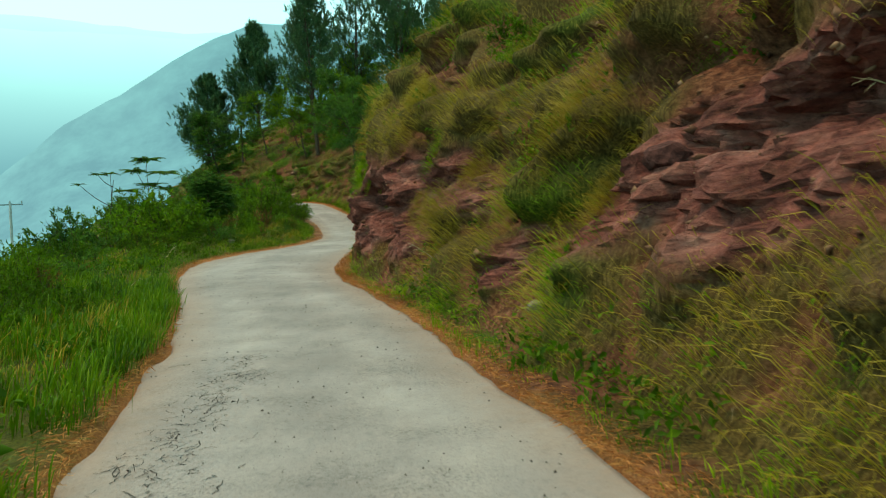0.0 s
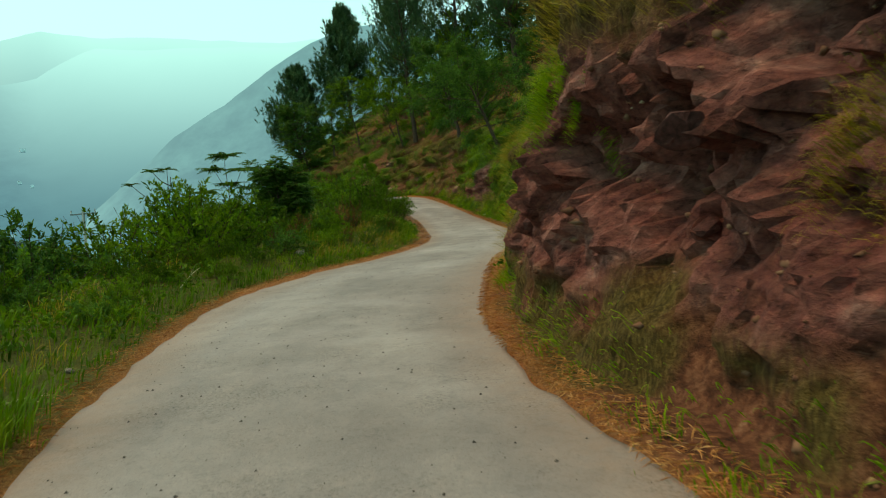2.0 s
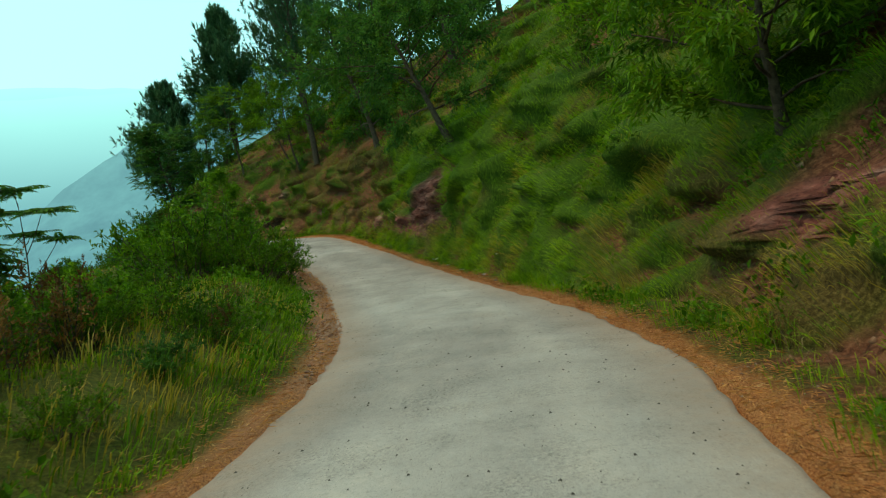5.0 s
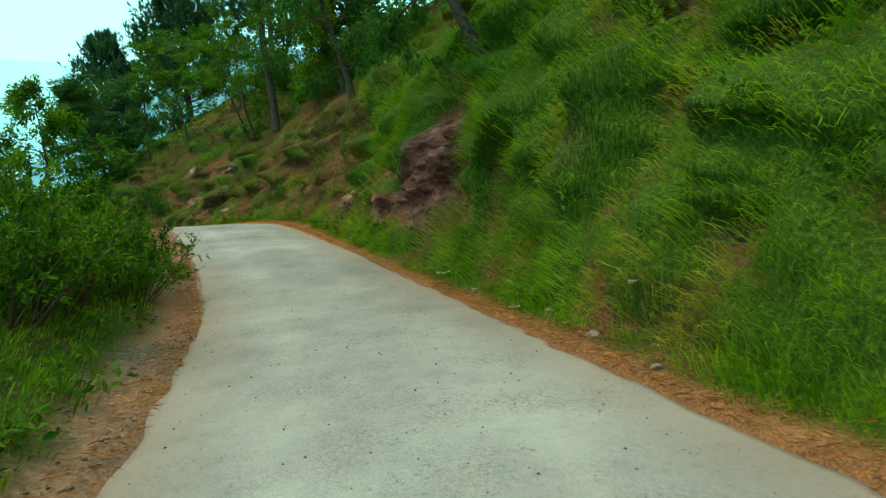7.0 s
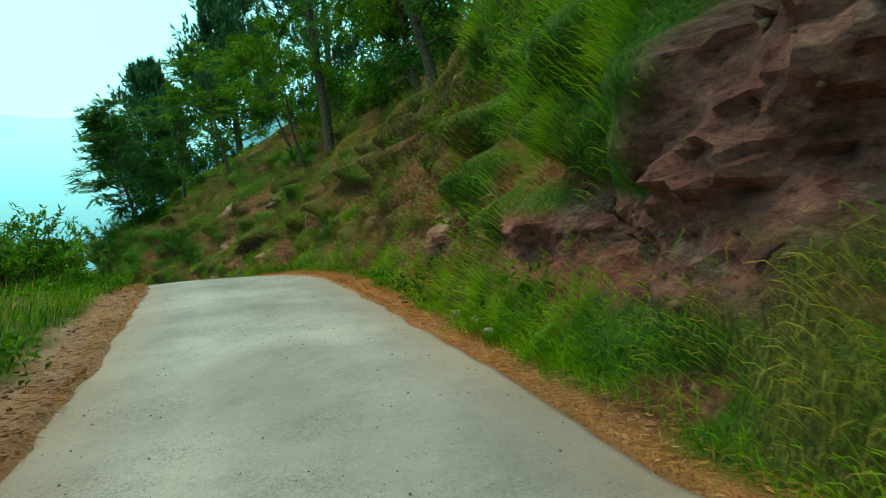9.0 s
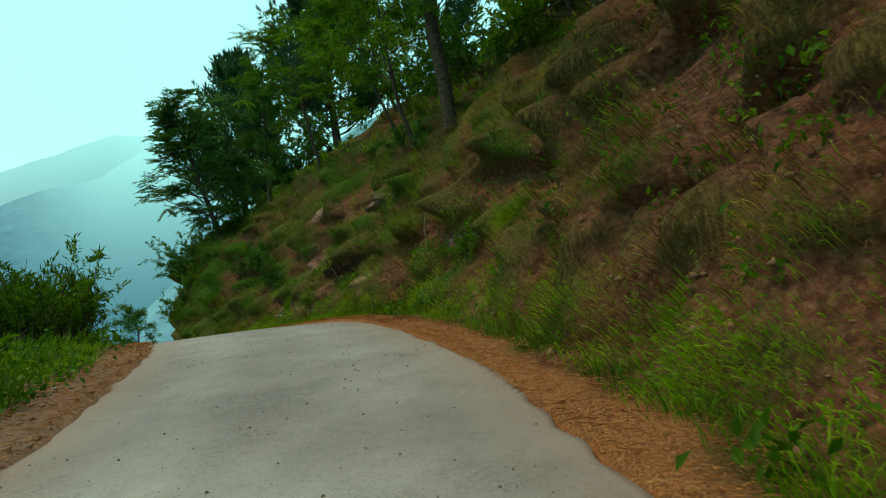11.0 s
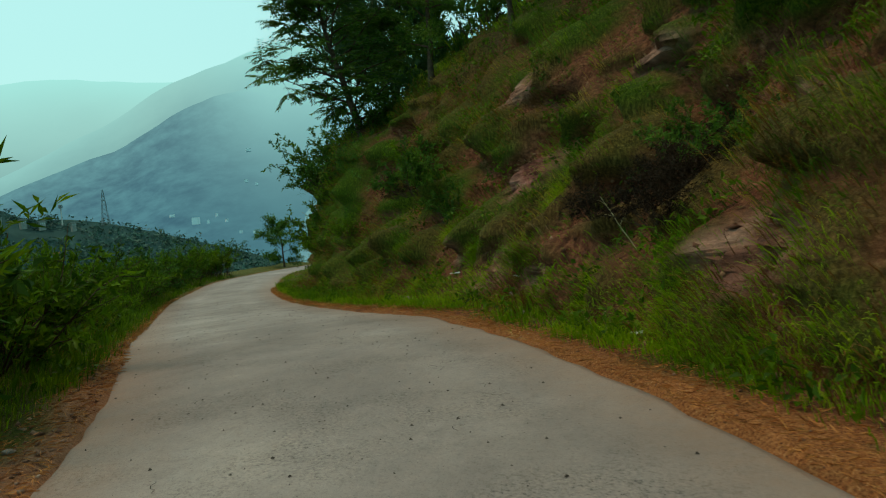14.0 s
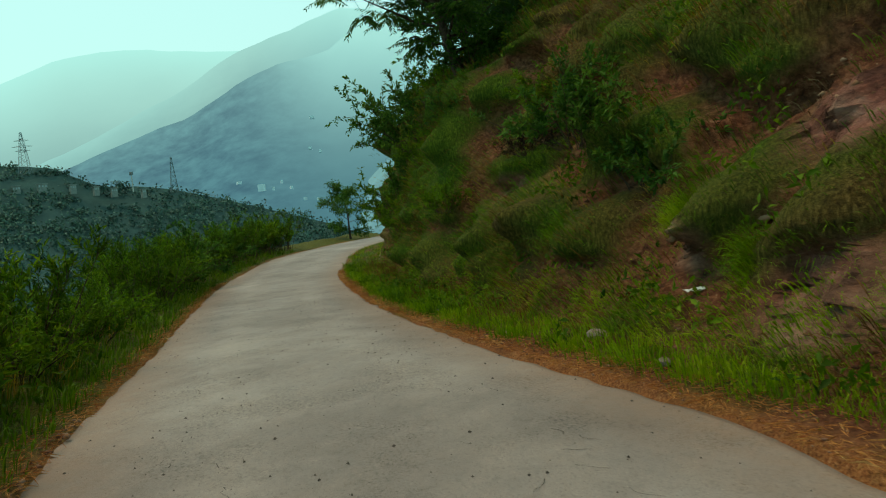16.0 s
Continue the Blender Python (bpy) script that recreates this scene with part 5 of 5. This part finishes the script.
herbs("bank_weeds", "small leafy green weeds among the grass on the bank", 5200, (-5, 113), (.4, 8), 1, 201, 1.2, HEDGE)
herbs("verge_weeds", "small leafy green weeds on the valley verge", 3000, (-5, 120), (.5, 6), -1, 202, 1.3, HEDGE)

# ---- the hill across the side valley, with its houses and masts ----
EYE_END = np.array([-21.6, 80.3, 6.4])


def bearing(az, el, dist):
    """A far spot by its bearing (left of north), elevation and distance from the end of the walk."""
    a, e = radians(az), radians(el)
    return EYE_END + dist * np.array([-math.sin(a), math.cos(a), math.tan(e)])


# hill and woods carry a bluish haze tint in their base colours
HILLSIDE = plain_material("hazy_wooded_hill", (.015, .046, .045), (.03, .076, .07), .12, .95, bump=.5, depth=1)
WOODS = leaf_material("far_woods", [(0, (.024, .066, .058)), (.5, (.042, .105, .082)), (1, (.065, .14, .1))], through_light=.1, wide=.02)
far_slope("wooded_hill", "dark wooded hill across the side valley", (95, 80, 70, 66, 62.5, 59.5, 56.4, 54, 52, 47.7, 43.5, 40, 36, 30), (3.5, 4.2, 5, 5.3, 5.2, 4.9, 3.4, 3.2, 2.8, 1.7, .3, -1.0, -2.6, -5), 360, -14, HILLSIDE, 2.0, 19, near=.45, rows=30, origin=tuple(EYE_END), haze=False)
wr = np.random.default_rng(301)
az_w = 34 + 38 * wr.random(2600)
k_w = wr.random(2600) ** .55
top_w = np.interp(az_w, (36, 40, 43.5, 47.7, 52, 54, 56.4, 59.5, 62.5, 66, 70), (-2.6, -1.0, .3, 1.7, 2.8, 3.2, 3.4, 4.9, 5.2, 5.3, 5))
ok = (k_w < .9) | (k_w > .95) | (az_w < 53)
az_w, k_w, top_w = az_w[ok], k_w[ok], top_w[ok]
el_w = -14 + (top_w + 14) * k_w
far_p = np.array([bearing(a, e, 360 * (.45 + .55 * k)) for a, e, k in zip(az_w, el_w, k_w)])
lv = []
for p, r in zip(far_p, 1.4 + 1.8 * wr.random(len(far_p))):
    lv.append(p + (0, 0, r * .6) + wr.normal(size=(18, 3)) * (r * .5, r * .5, r * .45))
lv = np.vstack(lv)
v, f = leaf_cloud(lv, wr.normal(size=lv.shape), 1.3, 1.0, wr, .1)
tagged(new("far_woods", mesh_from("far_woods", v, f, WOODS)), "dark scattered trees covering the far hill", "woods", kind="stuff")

PLASTER = plain_material("pale_plaster", (.13, .16, .15), (.22, .25, .23), .6, .9, bump=.1)
# village windows and walls: bluish distance haze mixed into their base colours
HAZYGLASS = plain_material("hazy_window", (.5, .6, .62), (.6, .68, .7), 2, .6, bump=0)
HAZED_WHITE = plain_material("hazed_whitewash", (.42, .58, .62), (.55, .68, .7), .4, .8, bump=.05)
DARKGLASS = plain_material("dark_window", (.2, .3, .32), (.28, .38, .4), 2, .3, bump=0)
STEEL = plain_material("grey_steel", (.07, .12, .13), (.14, .2, .21), 3, .6, metal=.3, bump=.1)
CONCRETE = plain_material("weathered_concrete", (.25, .27, .26), (.42, .43, .4), 4, .85, bump=.2)


def box_bm(bm, x, y, z, sx, sy, sz, bevel=0.0):
    made = bmesh.ops.create_cube(bm, size=1, matrix=Matrix.Translation((x, y, z)) @ Matrix.Diagonal((sx, sy, sz, 1)))
    if bevel:
        bmesh.ops.bevel(bm, geom=[e for e in bm.edges if e.verts[0] in made["verts"]], offset=bevel, segments=1, affect="EDGES")


def bm_mesh(name, bm, mat):
    me = bpy.data.meshes.new(name)
    bm.to_mesh(me)
    bm.free()
    me.materials.append(mat)
    return me


def house(p, w, d, h, turn, label, group, storeys=1, bays=3, paint=None):
    paint = paint or PLASTER
    ob = tagged(new("house"), label, "house", group)
    ob.matrix_basis = pose(p[0], p[1], p[2], 0, 0, turn)
    bm = bmesh.new()
    box_bm(bm, 0, 0, h / 2 - 1, w, d, h + 2)
    part("wall", bm_mesh("wall", bm, paint), ob)
    bm = bmesh.new()
    lap = .1 if paint is HAZED_WHITE else .6
    box_bm(bm, 0, 0, h + .15, w + lap, d + lap, .3)
    part("roof", bm_mesh("roof", bm, paint), ob, "flat concrete roof slab")
    for k in range(storeys):
        for i in range(bays):
            bm = bmesh.new()
            box_bm(bm, (i + .5) / bays * w - w / 2, -d / 2, (k + .55) * h / storeys, w / bays * .4, .12, h / storeys * .4)
            part("window", bm_mesh("window", bm, HAZYGLASS if paint is HAZED_WHITE else DARKGLASS), ob)
    return ob


hr = random.Random(5)
for az, el, w in ((61.8, 3.95, 7), (60.2, 4.0, 9), (58.3, 3.8, 6), (56.8, 3.55, 5), (55.6, 3.35, 6), (53.6, 3.1, 4)):
    house(bearing(az, el - .4, 342), w * .4, 3.6, 1.8, az + hr.uniform(-15, 15), "small pale plastered house on the far hilltop", "houses on the far hill")
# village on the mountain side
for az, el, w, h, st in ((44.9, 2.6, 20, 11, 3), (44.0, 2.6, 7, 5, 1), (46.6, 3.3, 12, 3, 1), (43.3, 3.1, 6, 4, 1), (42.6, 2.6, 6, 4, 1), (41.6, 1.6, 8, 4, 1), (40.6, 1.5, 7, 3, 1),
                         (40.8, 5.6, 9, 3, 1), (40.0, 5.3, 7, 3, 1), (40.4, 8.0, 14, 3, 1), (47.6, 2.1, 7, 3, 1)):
    house(bearing(az, el - .35, 900), w * .42, 8, h * (.6 if st > 1 else .42), az + hr.uniform(-12, 12), "white village house on the hazy mountain side", "village houses", st, 4, HAZED_WHITE)


def mast(p, height, width, label, arms):
    """A lattice tower of four legs, braces and cross-arms."""
    ob = tagged(new("lattice_tower"), label, "pylon", "masts on the far hill")
    ob.location = (p[0], p[1], p[2] - 1.5)
    ob.rotation_euler = (0, 0, radians(40))
    height += 1.5

    def at(c, z):
        r = width / 2 * (1 - .85 * z / height)
        return np.array([c[0] * r, c[1] * r, z])
    corners = [(1, 1), (-1, 1), (-1, -1), (1, -1)]
    for c in corners:
        v, f = tubes([([at(c, 0), at(c, height * .5), at(c, height)], [.09, .08, .06])], 4)
        part("leg", mesh_from("leg", v, f, STEEL), ob)
    levels = np.linspace(0, height, 9)
    for a, b in zip(levels[:-1], levels[1:]):
        for i in range(4):
            v, f = tubes([([at(corners[i], a), at(corners[(i + 1) % 4], b)], [.05, .05]), ([at(corners[(i + 1) % 4], a), at(corners[i], b)], [.05, .05])], 3)
            part("brace", mesh_from("brace", v, f, STEEL), ob)
    for z, reach in arms:
        v, f = tubes([([(-reach, 0, z * height), (0, 0, z * height + .4), (reach, 0, z * height)], [.06, .12, .06]), ([(-reach, 0, z * height), (0, 0, z * height - .5), (reach, 0, z * height)], [.05, .06, .05])], 4)
        part("cross_arm", mesh_from("cross_arm", v, f, STEEL), ob)
    return ob


mast(bearing(61.1, 4.9, 345), 16.5, 4.2, "grey lattice power pylon with cross-arms on a hilltop", [(.66, 4.0), (.8, 3.0), (.56, 3.0)])
mast(bearing(51.4, 2.9, 350), 15, 3.2, "slim grey lattice mast behind the hilltop trees", [(.9, .6)])


def pole_thing(name, p, height, radius, label, category, arm=0.0, heads=0):
    ob = tagged(new(name), label, category)
    ob.location = p
    v, f = tubes([([(0, 0, 0), (0, 0, height * .5), (0, 0, height)], [radius * 1.2, radius, radius * .8])], 8)
    part("pole", mesh_from("pole", v, f, CONCRETE, True), ob)
    if arm:
        bm = bmesh.new()
        box_bm(bm, 0, 0, height - .2, arm, .12, .12, .01)
        part("cross_arm", bm_mesh("cross_arm", bm, STEEL), ob)
        for x in (-.46, 0, .46):
            v, f = tubes([([(x * arm, 0, height - .14), (x * arm, 0, height + .05), (x * arm, 0, height + .18)], [.03, .06, .03])], 6)
            part("insulator", mesh_from("insulator", v, f, CONCRETE, True), ob)
    for k in range(heads):
        bm = bmesh.new()
        box_bm(bm, (k % 2) * .9 - .45, 0, height - .4 - .8 * (k // 2), 1.3, .6, .7, .08)
        part("lamp_head", bm_mesh("lamp_head", bm, STEEL), ob)
    return ob


pz = ground_at(-42.2, 67.9)
pole_thing("utility_pole", (-42.2, 67.9, pz - .3), 5.2 - pz + .3, .14, "thin concrete power pole with one cross-arm below the road", "utility pole", 2.5)
tagged(bpy.data.objects["utility_pole"], group="poles")
pole_thing("floodlight_pole", tuple(bearing(54.3, 2.9, 340)), 9, .25, "dark pole with floodlight heads on the hilltop", "lamp post", 0, 4)

# ---- stones, litter and the road's surface ----
STONE = plain_material("maroon_rock", (.022, .008, .007), (.12, .045, .038), 3.5, .9, bump=.9, depth=.05)
PALE = plain_material("pale_stone", (.12, .085, .07), (.32, .25, .21), 9, .9, bump=.6, depth=.02)
PAPER = plain_material("white_paper", (.55, .56, .52), (.8, .8, .76), 12, .7, bump=.3)


def boulder(seed, squash, mat, cuts=9):
    """A stone with flat broken faces."""
    rng = random.Random(seed)
    bm = bmesh.new()
    bmesh.ops.create_icosphere(bm, subdivisions=2, radius=1)
    for _ in range(cuts):
        d = Vector((rng.gauss(0, 1), rng.gauss(0, 1), rng.gauss(0, 1))).normalized()
        cut = rng.uniform(.5, .85)
        for vtx in bm.verts:
            k = vtx.co.dot(d)
            if k > cut:
                vtx.co -= d * (k - cut)
    for vtx in bm.verts:
        vtx.co = Vector((vtx.co.x, vtx.co.y * .8, vtx.co.z * squash)) + Vector((rng.uniform(-1, 1), rng.uniform(-1, 1), rng.uniform(-1, 1))) * .03
    return bm_mesh("rock", bm, mat)


ROCKS = [boulder(k, (.55, .7, .45, .8)[k % 4], STONE) for k in range(8)]
STONES = [boulder(40 + k, .6, PALE) for k in range(4)]
rr = random.Random(9)
for k in range(70):
    s = rr.choice((rr.uniform(15, 27), rr.uniform(15, 27), rr.uniform(6, 12), rr.uniform(56.5, 62)))
    e = rr.uniform(.7, 2.3)
    p = surface(np.array([s]), np.array([beside(s, e)]))[0]
    if rock_mask(np.array([s]), bank(np.array([s]), np.array([e]))[0])[0] < .35:
        continue
    ob = tagged(new("rock", ROCKS[k % 8]), "angular maroon shale block jutting from the bank", "rock", "rocks in the bank")
    size = rr.uniform(.12, .3)
    ob.matrix_basis = pose(p[0] + .12, p[1], p[2], rr.uniform(-35, 35), rr.uniform(-35, 35), rr.uniform(0, 360)) @ Matrix.Diagonal((size, size, size, 1))
for k, (s, e, size) in enumerate(((8.2, .95, .2), (31.9, -1.46, .22), (50.6, .35, .09), (49.2, .25, .07), (52.3, .6, .08), (79.2, .75, .12), (80.0, .35, .05), (62.1, .5, .14), (62.8, .7, .18), (63.4, .55, .12), (87.5, .9, .07), (90.5, .55, .09), (92.3, .9, .14), (94, .5, .06),
                                  (46.2, .7, .06), (54.4, .3, .07), (66, .4, .08), (20.2, -.6, .08), (33, .5, .07), (97.5, .6, .06), (88.6, 1.2, .1), (71, -.4, .07), (76, -.6, .08), (81, -.5, .07), (84, -.4, .06))):
    p = surface(np.array([s]), np.array([beside(s, e)]))[0]
    ob = tagged(new("stone", STONES[k % 4]), "loose pale stone lying on the road verge", "stone", "loose stones on the verge")
    ob.matrix_basis = pose(p[0], p[1], p[2] + size * .25, 0, 0, rr.uniform(0, 360)) @ Matrix.Diagonal((size, size, size, 1))


def litter_piece(s, e, size, turn):
    """A crumpled sheet."""
    rng = random.Random(int(s * 10))
    bm = bmesh.new()
    bmesh.ops.create_grid(bm, x_segments=6, y_segments=4, size=.5)
    for vtx in bm.verts:
        vtx.co = Vector((vtx.co.x * size, vtx.co.y * size * .45, (rng.random() * .18 + .12 * abs(vtx.co.x)) * size))
    bmesh.ops.solidify(bm, geom=bm.faces[:], thickness=.004)
    p = surface(np.array([s]), np.array([beside(s, e)]))[0]
    ob = tagged(new("paper_scrap", bm_mesh("paper_scrap", bm, PAPER)), "crumpled white paper scrap lying in the verge grass", "litter", "litter on the verge")
    ob.matrix_basis = pose(p[0], p[1], p[2] + .03, 0, 0, turn)


for s, e, size, turn in ((52.7, .3, .16, 20), (54.6, .4, .12, 50), (50.4, 1.1, .2, 70), (56.5, .6, .25, 10), (91.5, 1.5, .22, 45), (88.8, 1.4, .25, 80), (84.5, 1.0, .14, 10)):
    litter_piece(s, e, size, turn)

# grit on the road
gr = np.random.default_rng(401)
gn = 7000
gs, ga = -4 + 112 * gr.random(gn), (gr.random(gn) * 2 - 1) * .96
gb = surface(gs, ga * along(LINE[:, 3], gs), False)
gb[:, 2] = along(LINE[:, 2], gs) - .05 * ga ** 2 + .004
size = .004 + .017 * gr.random(gn) ** 4
tet = np.array([(1, 0, 0), (-.5, .8, 0), (-.6, -.7, 0), (0, .1, .8)])
spin = gr.random(gn) * 6.28
rot = np.stack([np.stack([np.cos(spin), -np.sin(spin), 0 * spin], 1), np.stack([np.sin(spin), np.cos(spin), 0 * spin], 1), np.stack([0 * spin, 0 * spin, 1 + 0 * spin], 1)], 1)
v = (gb[:, None, :] + size[:, None, None] * np.einsum("nij,kj->nki", rot, tet)).reshape(-1, 3)
a = np.arange(gn) * 4
GRIT = plain_material("dark_grit", (.02, .017, .015), (.09, .08, .07), 20, .9)
tagged(new("road_grit", mesh_from("road_grit", v, np.concatenate([np.stack([a, a + 1, a + 3], 1), np.stack([a + 1, a + 2, a + 3], 1), np.stack([a + 2, a, a + 3], 1)]), GRIT)), "small dark grit scattered over the road", "grit", kind="stuff")



def scattered(name, label, category, mat, n, seed, s_range, e_of, side, size, keep=None, sunk=.2, flat=.6):
    """Small angular stones or clods, eight faces each, half sunk in the ground."""
    rng = np.random.default_rng(seed)
    s = s_range[0] + (s_range[1] - s_range[0]) * rng.random(n)
    e = e_of(s, rng.random(n))
    if keep:
        ok = keep(s, e)
        s, e = s[ok], e[ok]
    n = len(s)
    p = surface(s, side * (along(LINE[:, 3], s) + e))
    r = size[0] + (size[1] - size[0]) * rng.random(n) ** 3
    six = np.array([(1, 0, 0), (0, 1, 0), (-1, 0, 0), (0, -1, 0), (0, 0, 1), (0, 0, -1)], float)
    v = six[None] * (.55 + .7 * rng.random((n, 6, 1))) + .22 * rng.normal(size=(n, 6, 3))
    v *= np.stack([np.ones(n), .6 + .5 * rng.random(n), flat * (.6 + .6 * rng.random(n))], 1)[:, None, :]
    w = rng.random(n) * 6.28
    x, y = v[..., 0] * np.cos(w)[:, None] - v[..., 1] * np.sin(w)[:, None], v[..., 0] * np.sin(w)[:, None] + v[..., 1] * np.cos(w)[:, None]
    v = np.stack([x, y, v[..., 2] + sunk], -1) * r[:, None, None] + p[:, None, :]
    tri = np.array([(0, 1, 4), (1, 2, 4), (2, 3, 4), (3, 0, 4), (1, 0, 5), (2, 1, 5), (3, 2, 5), (0, 3, 5)])
    f = (np.arange(n)[:, None, None] * 6 + tri[None]).reshape(-1, 3)
    tagged(new(name, mesh_from(name, v.reshape(-1, 3), f, mat)), label, category, kind="stuff")


CHIP = leaf_material("earthy_stone_chips", [(0, (.07, .032, .022)), (.4, (.19, .095, .065)), (.75, (.32, .2, .15)), (1, (.5, .4, .33))], rough=.9, through_light=0)
CLOD = leaf_material("crumbled_soil", [(0, (.03, .012, .008)), (.4, (.12, .05, .03)), (.75, (.24, .12, .07)), (1, (.4, .26, .18))], rough=.95, through_light=0)
scattered("verge_gravel", "reddish stones and chips on the bare earth verge", "gravel", CHIP, 2600, 411, (40, 93), lambda s, r: -.02 + bare_left(s) * r * 1.05, -1, (.008, .05))
scattered("bank_foot_gravel", "reddish stone chips fallen at the foot of the bank", "gravel", CHIP, 1500, 412, (24, 112), lambda s, r: bare_right(s) * r * 1.2, 1, (.006, .028))
scattered("soil_clods", "crumbling brown soil clods on the bare bank", "soil", CLOD, 26000, 413, (0, 112), lambda s, r: .7 + 5.5 * r ** 1.3, 1, (.012, .07), lambda s, e: (turf(s, surface(s, along(LINE[:, 3], s) + e, False)) < -.02) & (rock_mask(s, bank(s, e)[0]) < .4), .05, .8)
scattered("shale_rubble", "broken flaky shale on the bare rock faces", "rubble", CLOD, 9000, 414, (2, 95), lambda s, r: .7 + 3.2 * r, 1, (.015, .09), lambda s, e: rock_mask(s, bank(s, e)[0]) > .35, .05, .7)

# cracks in the asphalt
cr = np.random.default_rng(402)
cv, cf = [], []


def crack(s, d, ds, dd_, length, wide):
    n = max(4, int(length / .06))
    way = np.array([ds, dd_]) / math.hypot(ds, dd_)
    p = np.array([s, d], float)
    pts = []
    for _ in range(n):
        pts.append(p.copy())
        way = way + cr.normal(size=2) * .9
        way = way / np.linalg.norm(way)
        way = .75 * way + .25 * np.array([ds, dd_]) / math.hypot(ds, dd_)
        p = p + way * .06
    pts = np.array(pts)
    half = along(LINE[:, 3], pts[:, 0])
    w = surface(pts[:, 0], pts[:, 1], False)
    w[:, 2] = along(LINE[:, 2], pts[:, 0]) - .05 * (pts[:, 1] / half) ** 2 + .006
    t = np.gradient(w, axis=0)
    sd = unit(np.stack([-t[:, 1], t[:, 0], 0 * t[:, 0]], 1)) * (wide * (.3 + .9 * cr.random((n, 1))))
    base = sum(len(x) for x in cv)
    cv.append(np.concatenate([w - sd, w + sd]))
    i = np.arange(n - 1) + base
    cf.append(np.stack([i, i + 1, i + 1 + n, i + n], 1))


for k in range(260):
    s0 = 3.4 + 5.4 * cr.random()
    crack(s0, -1.3 + .13 * (s0 - 4) + .17 * cr.normal(), 1, .6 * cr.normal(), .08 + .3 * cr.random(), .0045)
crack(8.6, -1.6, .35, 1, .9, .014)
for k in range(70):
    s0 = 79 + 17 * cr.random()
    crack(s0, cr.choice((-1.25, .75, 1.2)) + .22 * cr.normal(), 1, .2 * cr.normal(), .1 + .35 * cr.random(), .0035)
for k in range(14):
    crack(42 + 12 * cr.random(), .5 + .8 * cr.normal(), 1, .5 * cr.normal(), .15 + .3 * cr.random(), .004)
tagged(new("road_cracks", mesh_from("road_cracks", np.vstack(cv), np.vstack(cf), GRIT)), "fine dark cracks in the worn asphalt", "crack", kind="stuff")

# fallen pine needles on the verges
nr = np.random.default_rng(403)
nn = 52000
ns = -5 + 118 * nr.random(nn)
side = np.where(nr.random(nn) < .62, 1, -1)
ne = -.05 + 1.0 * nr.random(nn) ** 1.3 * steps(ns, (0, .45), (25, .5), (34, .8), (44, .8), (50, .5), (62, .5), (72, .95), (84, .65), (95, .45), (112, .4))
np_ = surface(ns, side * (along(LINE[:, 3], ns) + np.maximum(ne, .01)))
np_[:, 2] += .015 + .03 * nr.random(nn)
nw = nr.normal(size=(nn, 3)) * (1, 1, .15)
NEEDLES = leaf_material("fallen_needles", [(0, (.13, .042, .014)), (.35, (.38, .135, .04)), (.7, (.58, .25, .075)), (1, (.7, .46, .21))], through_light=.1)
v, f = leaf_cloud(np_, nw, .05 + .09 * nr.random(nn), .005 + .004 * nr.random(nn), nr, .05)
tagged(new("fallen_needles", mesh_from("fallen_needles", v, f, NEEDLES)), "rust-coloured fallen pine needles along the road edges", "leaf litter", kind="stuff")


# ---- dead stalks and twigs ----
STRAW = plain_material("bleached_straw", (.3, .24, .12), (.55, .46, .28), 14, .85, bump=.2)
tr = np.random.default_rng(501)


def dry_stalk(s, e, way, length, radius, label):
    """A thin dead stalk with a few side twigs, its foot in the ground."""
    p = surface(np.array([s]), np.array([beside(s, e)]))[0]
    ob = tagged(new("dry_stalk"), label, "dead stalk", "dead stalks on the verges")
    ob.location = tuple(p + (0, 0, .02))
    stem = bent((0, 0, 0), way, length, tr, .06, .05, 9)
    v, f = tubes([(stem, radius * np.linspace(1, .35, 9))], 5)
    part("stem", mesh_from("stem", v, f, STRAW, True), ob)
    for u in (.45, .62, .8):
        q, t = at_path(stem, np.array([u]))
        tw = bent(q[0], t[0] + tr.normal(size=3) * .6, length * .22, tr, .12, .02, 5)
        v, f = tubes([(tw, radius * .5 * np.linspace(1, .4, 5))], 4)
        part("twig", mesh_from("twig", v, f, STRAW, True), ob)


for s, e, way, length, radius in ((59.3, 1.4, (.3, -.8, .9), 1.1, .008), (17.5, -1.0, (-.2, .9, .25), 1.3, .012), (18.4, -.8, (.1, .8, .2), .9, .01), (79.5, 2.4, (-.2, .1, 1), 1.0, .008), (80.2, 2.2, (.1, -.2, 1), .9, .008), (12.5, 1.1, (-.5, -.3, .6), .7, .008),
                                  (62.3, 1.3, (-.4, -.5, .5), .8, .01), (4.5, 2.2, (-.6, -.2, .3), .7, .008), (85.5, 1.8, (-.3, 0, .9), .8, .008), (26.5, -1.4, (.2, .6, .5), .9, .01)):
    dry_stalk(s, e, way, length, radius, "thin bleached dead stalk with side twigs in the grass")
for s, e, length in ((6.5, -4.2, 1.5), (8.0, -4.8, 1.7), (21.5, -6.0, 2.0), (24.5, -6.5, 2.1)):
    for k in range(3):
        dry_stalk(s + .15 * k, e, (tr.normal() * .3, tr.normal() * .3, 1), length * (.7 + .3 * tr.random()), .012, "bare grey twig standing among the shrubs")
